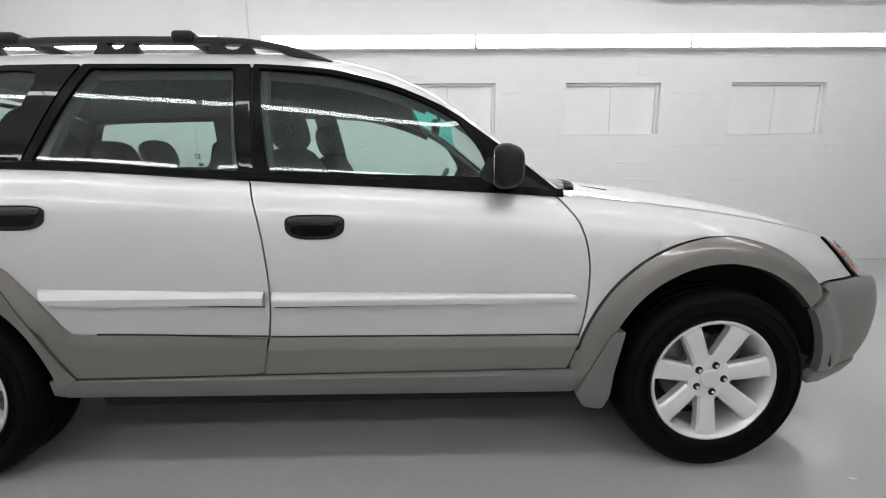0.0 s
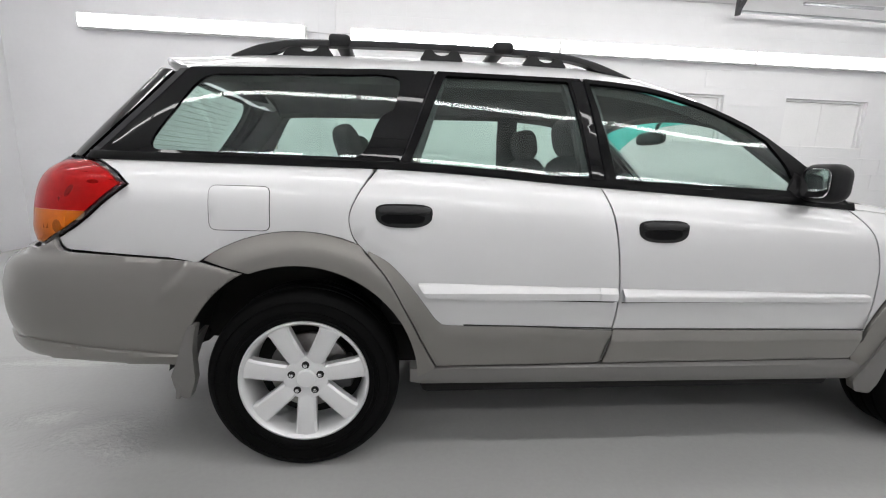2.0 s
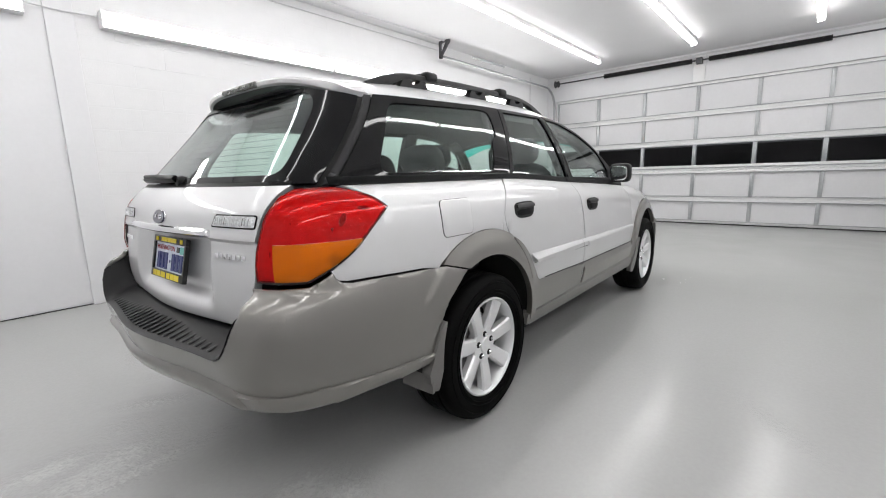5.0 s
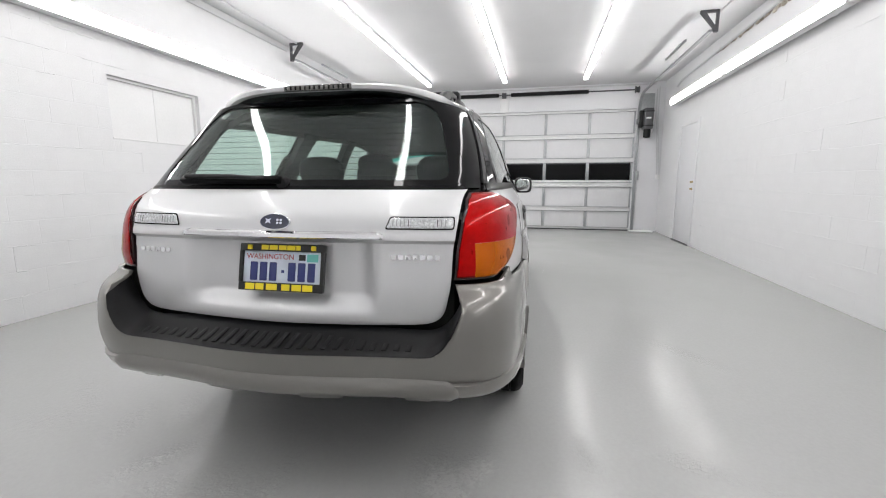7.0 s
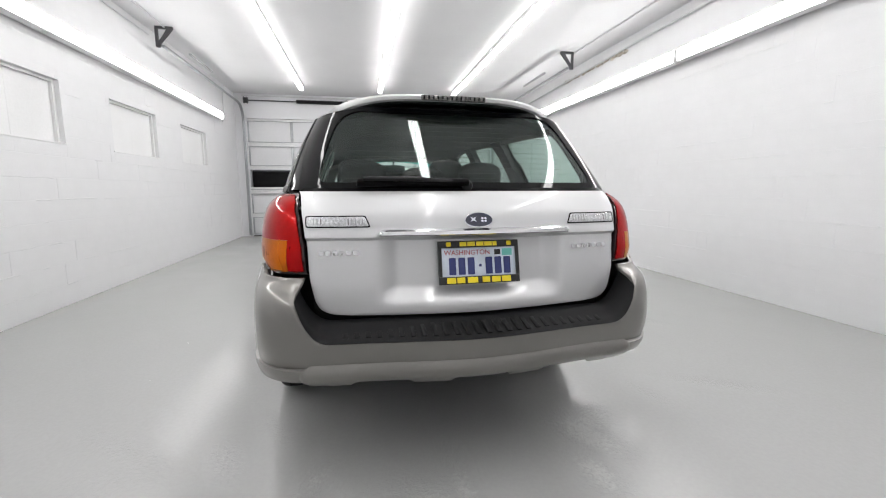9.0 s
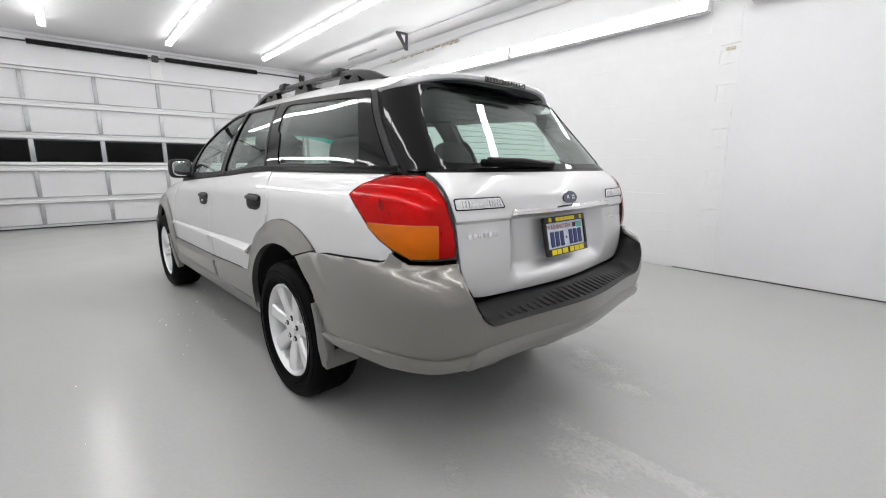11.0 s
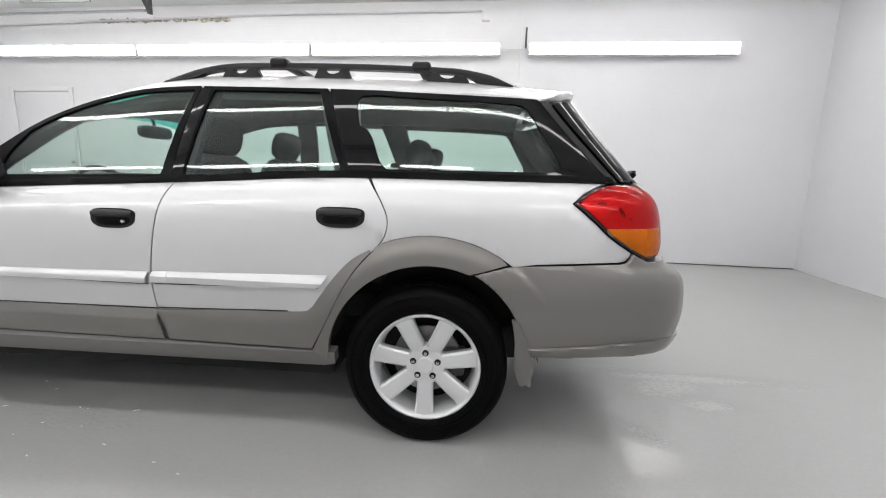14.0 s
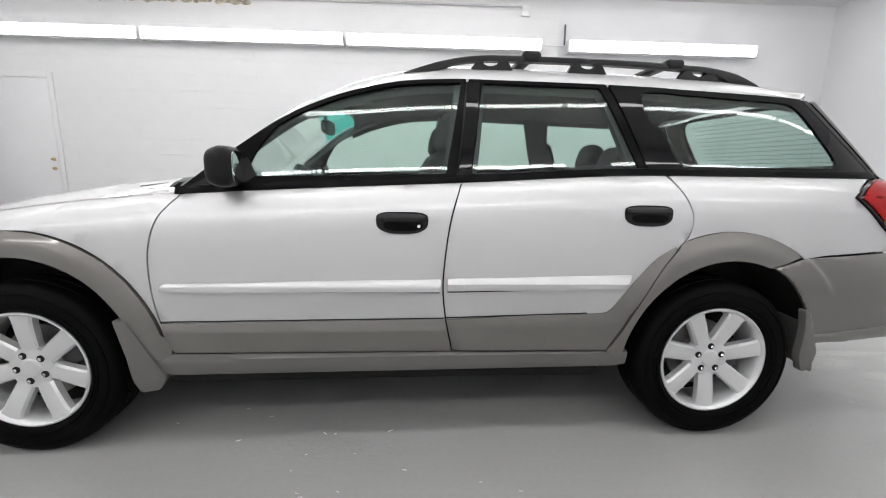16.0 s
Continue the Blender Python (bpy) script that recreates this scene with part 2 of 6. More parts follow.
def east_wall():
    bm = bmesh.new()
    box(EAST, EAST + 0.3, SOUTH - 0.0016, DOOR_Y0, 0, TOP, bm=bm)
    box(EAST, EAST + 0.3, DOOR_Y1, NORTH + 0.0016, 0, TOP, bm=bm)
    box(EAST, EAST + 0.3, DOOR_Y0, DOOR_Y1, DOOR_TOP, TOP, bm=bm)
    return bm


wall_east = tagged(part("wall_east", east_wall(), M_PLASTER, smooth=False), "white painted wall round the garage door", "wall", kind="structure")

# plaster sheets on the long walls towards the closed end
JOINT = -0.55
plaster_s = slab("plaster_south", WEST, JOINT, SOUTH - 0.0016, SOUTH + 0.004, 0.012, TOP, M_PLASTER, "smooth white plastered stretch of wall", "wall")
plaster_n = slab("plaster_north", WEST, -0.74, NORTH - 0.004, NORTH + 0.0016, 0.012, TOP, M_PLASTER, "smooth white plastered stretch of wall", "wall")
pilaster = tagged(part("pilaster", box(-0.74, -0.54, NORTH - 0.03, NORTH + 0.0016, 0, TOP, 0.004), M_PLASTER, smooth=False), "narrow white painted pier on the wall", "pier", kind="structure")


# windows: a recess lined with a thin frame and two flat boards
def window_unit(x, index):
    w = empty("window_%d" % index, pose(x, NORTH + 0.1, SILL))
    tagged(w, "boarded window recess painted white with a thin frame", "window", kind="structure")
    bm = bmesh.new()
    box(0.0, WW, -0.055, -0.002, HEADZ - SILL - 0.025, HEADZ - SILL - 0.002, bm=bm)
    box(WW - 0.03, WW - 0.002, -0.055, -0.002, 0.0, HEADZ - SILL - 0.025, bm=bm)
    box(0.002, 0.02, -0.055, -0.002, 0.0, HEADZ - SILL - 0.025, bm=bm)
    part("window_frame", bm, M_TRIM, w, smooth=False)
    part("window_board", box(0.02, WW / 2 - 0.004, -0.03, -0.004, 0.004, HEADZ - SILL - 0.027, 0.002), M_TRIM, w, smooth=False)
    part("window_board", box(WW / 2 + 0.001, WW - 0.032, -0.027, -0.004, 0.004, HEADZ - SILL - 0.027, 0.002), M_TRIM, w, smooth=False)
    part("window_sill", box(-0.01, WW + 0.01, -0.106, -0.03, -0.012, 0.003, 0.003), M_TRIM, w, smooth=False)
    return w


for n, wx in enumerate(WINDOWS):
    window_unit(wx, n + 1)


# the sectional garage door: rows of panels in steel rails and stiles
def garage_door():
    door = empty("garage_door", pose(EAST + 0.06, 0, 0))
    tagged(door, "white sectional garage door with a dark glazed row", "garage door", kind="structure")
    rows = [(0.02, 0.50), (0.50, 1.06), (1.06, 1.62), (1.62, 2.16), (2.16, DOOR_TOP - 0.003)]
    cols = 6
    step = (DOOR_Y1 - DOOR_Y0) / cols
    for r, (z0, z1) in enumerate(rows):
        for c in range(cols):
            y0 = DOOR_Y0 + c * step
            if r == 2:
                part("glass_pane", box(0.0, 0.012, y0 + 0.045, y0 + step - 0.045, z0 + 0.11, z1 - 0.09), M_NIGHT, door, "dark glass pane", smooth=False)
            else:
                part("panel", box(0.0, 0.02, y0 + 0.03, y0 + step - 0.03, z0 + 0.03, z1 - 0.03), M_DOORPANEL, door, smooth=False)
        # folded struts along the joints: a white web between two thin steel lips
        part("rail", box(-0.022, 0.03, DOOR_Y0, DOOR_Y1, z0 - 0.002, z0 + 0.04, 0.004), M_TRIM, door)
        part("rail", box(-0.022, 0.03, DOOR_Y0, DOOR_Y1, z1 - 0.05, z1 - 0.004, 0.004), M_TRIM, door)
        part("strut_lip", box(-0.045, 0.03, DOOR_Y0, DOOR_Y1, z0 + 0.041, z0 + 0.053, 0.002), M_STEEL, door, "thin grey steel lip")
        part("strut_lip", box(-0.045, 0.03, DOOR_Y0, DOOR_Y1, z1 - 0.063, z1 - 0.051, 0.002), M_STEEL, door, "thin grey steel lip")
        if r == 2:
            part("rail", box(-0.03, 0.03, DOOR_Y0, DOOR_Y1, z0 + 0.054, z0 + 0.1, 0.004), M_TRIM, door)
    for c in range(cols + 1):
        y = DOOR_Y0 + c * step
        for z0, z1 in rows:
            part("stile", box(-0.025, 0.025, y - 0.032, y + 0.032, z0 + 0.054, z1 - 0.064, 0.004), M_STEEL, door)
    part("bottom_seal", box(-0.03, 0.03, DOOR_Y0, DOOR_Y1, 0.001, 0.02, 0.004), M_BLACK, door)
    return door


garage_door()

# door tracks: upright, bend, level run, hung on brackets
def door_track(side):
    y = (DOOR_Y1 + 0.06) * side
    tr = empty("door_track", pose(0, y, 0))
    tagged(tr, "galvanised steel garage door track", "door track", group="door tracks")
    pts = [(EAST - 0.06, 0, 0.03), (EAST - 0.06, 0, 2.6)]
    for k in range(1, 9):
        a = k / 8 * math.pi / 2
        pts.append((EAST - 0.06 - 0.42 * (1 - math.cos(a)), 0, 2.6 + 0.42 * math.sin(a)))
    pts.append((4.24, 0, 3.05))
    for off in (0.0, 0.035):
        part("track_rail", tube([(p[0] - off * 0.6, p[1] - off * side, p[2] - off * 0.3) for p in pts], 0.017, seg=8), M_STEEL, tr)
    bm = bmesh.new()
    # a bent angle iron: flange under the ceiling, upright leg on the wall side, slanting brace
    tri = [(0.06, TOP - 0.001), (-0.16, TOP - 0.001), (-0.16, TOP - 0.03), (0.0, 3.07), (0.012, 3.02), (0.06, 3.02)]
    hole = [(0.03, TOP - 0.032), (-0.09, TOP - 0.032), (-0.08, TOP - 0.05), (-0.012, TOP - 0.15), (0.01, TOP - 0.18), (0.03, TOP - 0.18)]
    out = [bm.verts.new((4.2, y * side, z)) for y, z in tri]
    cut = [bm.verts.new((4.2, y * side, z)) for y, z in hole]
    for k in range(6):
        bm.faces.new((out[k], out[(k + 1) % 6], cut[(k + 1) % 6], cut[k]))
    geom = bmesh.ops.extrude_face_region(bm, geom=bm.faces[:])["geom"]
    bmesh.ops.translate(bm, vec=(0.04, 0, 0), verts=[v for v in geom if isinstance(v, bmesh.types.BMVert)])
    part("hanger_bracket", bm, M_DARKSTEEL, tr, "dark steel triangular bracket", smooth=False)
    part("stop_bar", box(4.9, 5.9, -0.12 * side - 0.015, -0.12 * side + 0.015, 3.12, 3.15, 0.003), M_STEEL, tr)
    return tr


door_track(1)
door_track(-1)

# torsion shaft with two springs and end drums over the door
def torsion_shaft():
    sh = empty("torsion_shaft", pose(EAST - 0.1, 0, 3.12))
    tagged(sh, "steel torsion shaft with dark coil springs over the garage door", "torsion spring")
    part("shaft", tube([(0, -2.95, 0), (0, 2.95, 0)], 0.014), M_DARKSTEEL, sh)
    for y0, y1 in ((-1.88, -0.14), (0.12, 1.8)):
        prof = []
        n = int((y1 - y0) / 0.02)
        for k in range(n):
            prof += [(0.04, y0 + k * 0.02), (0.047, y0 + (k + 0.5) * 0.02)]
        part("spring", lathe([(0.0, y0)] + prof + [(0.0, y1)], 14), M_BLACK, sh, "black coil spring")
    for y in (-2.9, 2.9):
        part("cable_drum", lathe([(0.0, y - 0.05), (0.05, y - 0.05), (0.075, y - 0.04), (0.06, y - 0.02), (0.06, y + 0.02), (0.08, y + 0.04), (0.0, y + 0.05)], 20), M_DARKSTEEL, sh)
    part("centre_bracket", box(-0.02, 0.1, -0.05, 0.05, -0.06, 0.05, 0.005), M_DARKSTEEL, sh)
    return sh


torsion_shaft()

header_post = tagged(part("header_post", box(EAST - 0.02, EAST, -0.1, 0.1, DOOR_TOP, TOP - 0.02, 0.003), M_TRIM), "white board above the garage door", "trim", kind="structure")


# door opener motor on the jamb
def opener():
    o = empty("door_opener", pose(EAST - 0.02, -3.13, 2.42))
    tagged(o, "dark grey garage door opener motor on the wall", "door opener")
    part("mounting_plate", box(-0.03, 0, -0.15, 0.14, -0.1, 0.62, 0.004), M_STEEL, o)
    part("housing", box(-0.28, -0.03, -0.1, 0.09, -0.16, 0.28, 0.025, seg=3), M_OPENER, o)
    for z in (-0.1, 0.2):
        part("housing_band", box(-0.286, -0.03, -0.106, 0.096, z, z + 0.018, 0.004), M_BLACK, o)
    part("motor", lathe([(0.0, -0.1), (0.06, -0.1), (0.072, -0.085), (0.072, 0.1), (0.0, 0.1)], 24, "z"), M_BLACK, o, m=pose(-0.15, -0.01, -0.24, 0, 0, 0))
    part("gear_case", box(-0.22, -0.04, 0.09, 0.17, -0.12, 0.24, 0.02), M_BLACK, o)
    part("pulley", lathe([(0.0, -0.02), (0.06, -0.02), (0.05, 0.0), (0.06, 0.02), (0.0, 0.02)], 20), M_STEEL, o, m=pose(-0.12, 0.19, 0.02))
    part("rating_plate", box(-0.288, -0.28, -0.05, 0.045, 0.05, 0.085), M_TRIM, o, "small pale plate")
    part("cable_loop", tube([(-0.1, -0.06, -0.3), (-0.16, -0.14, -0.2), (-0.12, -0.17, 0.1), (-0.04, -0.15, 0.3)], 0.008, seg=8), M_CORD, o, "pale cable")
    part("pull_cord", tube([(-0.05, 0.15, -0.34), (-0.05, 0.13, -0.7), (-0.05, 0.12, -1.06)], 0.005, seg=6), M_CORD, o)
    part("wall_switch", box(-0.07, 0, 0.08, 0.15, -1.26, -1.06, 0.008), M_STEEL, o, "grey switch box")
    part("switch_conduit", tube([(-0.03, 0.115, -1.26), (-0.03, 0.115, -2.34)], 0.013, seg=8), M_CORD, o)
    part("conduit", tube([(-0.03, -0.19, 0.7), (-0.03, -0.19, 0.3), (-0.03, -0.22, 0.1), (-0.03, -0.3, -1.15)], 0.013, seg=8), M_CORD, o)
    part("conduit", tube([(-0.03, -0.24, 0.75), (-0.03, -0.24, 0.25), (-0.03, -0.34, -1.15)], 0.009, seg=8), M_CORD, o)
    part("conduit_box", box(-0.06, 0, -0.35, -0.27, -1.24, -1.14, 0.006), M_TRIM, o)
    return o


opener()
tagged(part("floor_plate", box(EAST - 0.3, EAST - 0.03, -3.38, -2.9, 0.0005, 0.03, 0.008), M_TRIM), "white base plate on the floor under the track", "plate", kind="structure")


# the side door in the south wall
def side_door():
    d = empty("door_1", pose(6.02, SOUTH, 0))
    tagged(d, "closed white side door with brass locks", "door", kind="structure")
    w, h = 0.92, 2.13
    bm = bmesh.new()
    box(-0.065, 0.0, -0.003, 0.02, 0.0, h + 0.08, 0.003, bm)
    box(w, w + 0.065, -0.003, 0.02, 0.0, h + 0.08, 0.003, bm)
    box(0.0, w, -0.003, 0.02, h + 0.012, h + 0.08, 0.003, bm)
    part("door_frame", bm, M_WALL, d)
    part("door_leaf", box(0.006, w - 0.006, -0.003, 0.006, 0.012, h + 0.004, 0.003), M_PLASTER, d)
    for z in (1.0, 1.12):
        part("lock", lathe([(0.0, 0.0), (0.028, 0.0), (0.028, 0.012), (0.018, 0.018), (0.022, 0.05), (0.0, 0.06)], 16, "y"), M_BRASS, d, "brass lock", m=pose(0.06, 0.006, z) @ Matrix.Diagonal((0.75, 0.75, 0.75, 1)))
    part("threshold", box(0.0, w, -0.01, 0.05, 0.001, 0.014, 0.003), M_DARKSTEEL, d)
    return d


side_door()


# ---- lamps ----
def lamp_unit(kind, m, group, reach=0.045, half=0.592):
    """A fluorescent wrap lamp; its long side on x, its back on +y (wall) or +z (ceiling)."""
    o = empty(kind, m)
    tagged(o, "glowing white fluorescent tube lamp", "lamp", group=group)
    prof = [(-0.05, 0.066), (-0.074, 0.053), (-0.087, 0.024), (-0.09, 0.0), (-0.087, -0.024), (-0.074, -0.053), (-0.05, -0.066)] if kind == "wall_lamp" else \
           [(-0.03, 0.047), (-0.055, 0.038), (-0.068, 0.02), (-0.072, 0.0), (-0.068, -0.02), (-0.055, -0.038), (-0.03, -0.047)]
    bm = bmesh.new()
    rings = [[bm.verts.new((x, y * f, z * f)) for y, z in prof] for x, f in ((-half, 0.9), (0.007 - half, 1.0), (half - 0.007, 1.0), (half, 0.9))]
    for a, b in zip(rings, rings[1:]):
        for k in range(len(prof) - 1):
            bm.faces.new((a[k], a[k + 1], b[k + 1], b[k]))
    bm.faces.new(rings[0])
    bm.faces.new(rings[-1][::-1])
    part("diffuser", bm, M_LAMP, o, "glowing white diffuser", angle=60)
    deep = -0.058 if kind == "wall_lamp" else -0.032
    wide = 0.065 if kind == "wall_lamp" else 0.044
    part("housing", box(-half - 0.015, half + 0.015, deep, 0.036, -wide, wide, 0.004), M_TRIM, o, "white metal housing")
    if kind == "wall_lamp":
        for z in (0.071, -0.071):
            part("hood", box(-half - 0.015, half + 0.015, -0.075, 0.02, z - 0.004, z + 0.004, 0.002), M_TRIM, o, "white metal hood")
    for x in (-half - 0.009, half + 0.009):
        part("end_cap", box(x - 0.007, x + 0.007, -0.075, 0.03, -wide - 0.005, wide + 0.005, 0.003), M_TRIM, o)
    part("joint_clip", box(-0.004, 0.004, -0.0905 if kind == "wall_lamp" else -0.0725, deep, -0.045, 0.045, 0.001), M_TRIM, o, "white clip between two diffusers")
    for x in (0.4 - half, half - 0.4):
        part("bracket", box(x - 0.03, x + 0.03, 0.034, reach, -0.04, 0.04, 0.003), M_TRIM, o)
    return o


for y, z, turn, reach, xs in ((NORTH - 0.042, 2.572, 0, 0.046, [-2.1] + [0.868 + 2.472 * k for k in range(3)]),
                             (SOUTH + 0.09, 2.67, 180, 0.094, [-1.875] + [0.96 + 2.52 * k for k in range(3)])):
    first = lamp_unit("wall_lamp", pose(xs[0], y, z, 0, 0, turn), "wall lamps", reach, 1.217 if turn == 0 else 1.226)
    for x in xs[1:]:
        copy_thing(first, pose(x, y, z, 0, 0, turn))
first = None
for y in (1.56, -0.09, -1.73):
    for k in range(4):
        m = pose(6.06 - 2.432 * k, y, TOP - 0.042, 90, 0, 0)
        if first is None:
            first = lamp_unit("ceiling_lamp", m, "ceiling lamps", half=1.196)
        else:
            copy_thing(first, m)
# each row gets a shorter unseen lamp, added to brighten the west end
first = None
for y in (1.56, -0.09, -1.73):
    m = pose(-3.08, y, TOP - 0.042, 90, 0, 0)
    if first is None:
        first = lamp_unit("ceiling_lamp", m, "ceiling lamps", half=0.592)
    else:
        copy_thing(first, m)


# ---- small fittings on the walls ----
def conduit(name, pts, r, mat, label, category="pipe"):
    return tagged(part(name, tube(pts, r, seg=8), mat), label, category)


conduit("wall_pipe", [(7.35, SOUTH + 0.03, 2.98), (7.1, SOUTH + 0.03, 3.05), (3.0, SOUTH + 0.03, 3.15), (-0.02, SOUTH + 0.03, 3.16), (-0.06, SOUTH + 0.03, 3.1)], 0.016, M_CORD, "grey pipe along the top of the wall")
M_CRUMB = material("broken_plaster", (0.42, 0.38, 0.32), 0.9, grain=0.35, scale=25, bump=0.004, stain=0.3, stain_scale=8)
rng = random.Random(11)
bm = bmesh.new()
for k in range(46):
    x = 3.4 + 2.1 * rng.random() ** 1.2
    made = bmesh.ops.create_icosphere(bm, subdivisions=1, radius=1.0, matrix=Matrix.Translation((x, SOUTH + 0.01, 3.115 - 0.025 * rng.random())) @ Matrix.Diagonal((0.02 + 0.06 * rng.random(), 0.008 + 0.012 * rng.random(), 0.012 + 0.025 * rng.random(), 1)))
    for v in made["verts"]:
        v.co += Vector((rng.uniform(-1, 1), 0, rng.uniform(-1, 1))) * 0.006
tagged(part("broken_plaster", bm, M_CRUMB, smooth=False), "crumbling brown-grey plaster along the pipe", "plaster", kind="stuff")
conduit("ceiling_conduit", [(-0.5, NORTH - 0.012, 3.19), (4.3, NORTH - 0.012, 3.2)], 0.008, M_CORD, "thin grey conduit high on the wall", "conduit")
conduit("ceiling_conduit", [(EAST - 0.02, -3.3, TOP - 0.05), (EAST - 0.02, 3.0, TOP - 0.05)], 0.016, M_CORD, "grey conduit under the ceiling", "conduit")
conduit("ceiling_conduit", [(-0.3, NORTH - 0.25, TOP - 0.012), (4.3, NORTH - 0.25, TOP - 0.012)], 0.012, M_CORD, "thin grey conduit on the ceiling", "conduit")
conduit("ceiling_conduit", [(-0.3, SOUTH + 0.42, TOP - 0.012), (4.3, SOUTH + 0.42, TOP - 0.012)], 0.012, M_CORD, "thin grey conduit on the ceiling", "conduit")
for x0, x1, y, z in ((-0.87, -0.37, NORTH - 0.05, 2.6), (-0.64, -0.3, SOUTH + 0.08, 2.69)):
    conduit("lamp_cable", [(x0, y, z), ((x0 + x1) / 2, y, z - 0.012), (x1, y, z)], 0.007, M_CORD, "grey cable between two lamps", "cable")
conduit("lamp_cable", [(-0.6, SOUTH + 0.06, 2.7), (-0.6, SOUTH + 0.05, 2.95)], 0.012, M_DARKSTEEL, "short dark conduit above a lamp", "conduit")
conduit("lamp_cable", [(7.08, NORTH - 0.05, 2.57), (7.3, NORTH - 0.03, 2.5), (7.42, NORTH - 0.02, 2.6), (7.42, NORTH - 0.02, 3.2)], 0.008, M_CORD, "grey cable at the end of a lamp row", "cable")
tagged(part("junction_box", box(-0.13, -0.03, SOUTH - 0.001, SOUTH + 0.05, 3.04, 3.16, 0.008), M_TRIM), "small white junction box on the wall", "junction box")


M_CREAM = material("cream_plastic", (0.68, 0.62, 0.45), 0.4)


def outlet(x, z):
    o = empty("wall_outlet", pose(x, NORTH - 0.004, z))
    tagged(o, "small cream wall outlet without its cover plate", "outlet")
    part("cover_plate", box(-0.017, 0.017, -0.022, 0.001, -0.036, 0.036, 0.006), M_CREAM, o, "cream outlet body")
    for dx in (-0.024, 0.024):
        for dz in (-0.02, 0.02):
            part("bracket", box(dx - 0.008, dx + 0.008, -0.012, 0.001, dz - 0.014, dz + 0.014, 0.003), M_DARKSTEEL, o, "dark metal bracket")
    for dz in (-0.018, 0.018):
        part("socket", box(-0.006, 0.006, -0.0235, -0.02, dz - 0.007, dz + 0.007, 0.001), M_DARKSTEEL, o)
    part("loose_cover", box(-0.03, 0.03, -0.02, 0.001, -0.078, -0.05, 0.006), M_TRIM, o, "small white loose cover")
    part("conduit", tube([(0, -0.006, 0.06), (0, -0.006, 0.85)], 0.005, seg=8), M_TRIM, o)
    return o


outlet(-1.28, 1.3)
M_MORTAR = material("old_mortar", (0.5, 0.46, 0.38), 0.9, grain=0.3, scale=40, bump=0.003)
tagged(part("block_end", box(JOINT + 0.035, JOINT + 0.12, SOUTH - 0.001, SOUTH + 0.007, 2.232, 2.262, 0.003), M_MORTAR, smooth=False), "broken beige block end at the wall joint", "block", kind="structure")


def ridge(bm, points, rng, size=0.004, y=SOUTH, face=1):
    """An uneven bead of paint and mortar along a line of the wall."""
    rows = []
    for i, (a, b) in enumerate(zip(points, points[1:])):
        d = Vector((b[0] - a[0], b[1] - a[1]))
        n = max(2, int(d.length / 0.022))
        side = Vector((-d.y, d.x)).normalized()
        for k in range(n + (i == len(points) - 2)):
            p = Vector(a) + d * (k / n) + side * rng.gauss(0, 0.0012)
            w = size * rng.uniform(0.55, 1.25)
            rows.append([bm.verts.new((p.x + side.x * o * w, y + face * h * w, p.y + side.y * o * w)) for o, h in ((-1.3, -0.1), (-0.4, 0.9), (0.5, 0.75), (1.2, -0.1))])
    for p, q in zip(rows, rows[1:]):
        for k in range(3):
            bm.faces.new((p[k], p[k + 1], q[k + 1], q[k]))


rng = random.Random(21)
bm = bmesh.new()
for z in (2.29, 1.915, 1.49, 1.08, 0.675):
    # toothed ends of the old block courses
    ridge(bm, [(JOINT - 0.005, z + 0.008), (JOINT + 0.175, z)], rng, 0.0065)
    ridge(bm, [(JOINT + 0.16, z), (JOINT + 0.168, z - 0.17)], rng, 0.0055)
    ridge(bm, [(JOINT + 0.03, z - 0.17), (JOINT + 0.13, z - 0.185)], rng, 0.005)
    ridge(bm, [(JOINT + 0.085, z - 0.03), (JOINT + 0.09, z - 0.13)], rng, 0.004)
for z0, z1 in ((0.02, 0.6), (0.64, 1.02), (1.1, 1.7), (2.35, 3.0)):
    ridge(bm, [(JOINT + 0.008, z0), (JOINT + 0.014, (z0 + z1) / 2), (JOINT + 0.006, z1)], rng, 0.0045)
tagged(part("joint_bead", bm, M_WALL), "rough bead of paint along the toothed wall joint", "joint", kind="structure")

# the dark open joint between floor and walls
tagged(part("floor_joint", box(WEST + 0.01, -0.7, NORTH - 0.004, NORTH + 0.004, 0.0005, 0.007), M_DARKGAP, smooth=False), "thin dark line of painted shade along a joint where the floor meets the wall", "joint", kind="structure")
tagged(part("floor_joint", box(WEST + 0.01, JOINT + 0.4, SOUTH - 0.004, SOUTH + 0.004, 0.0005, 0.009), M_DARKGAP, smooth=False), "thin dark line of painted shade along a joint where the floor meets the wall", "joint", kind="structure")

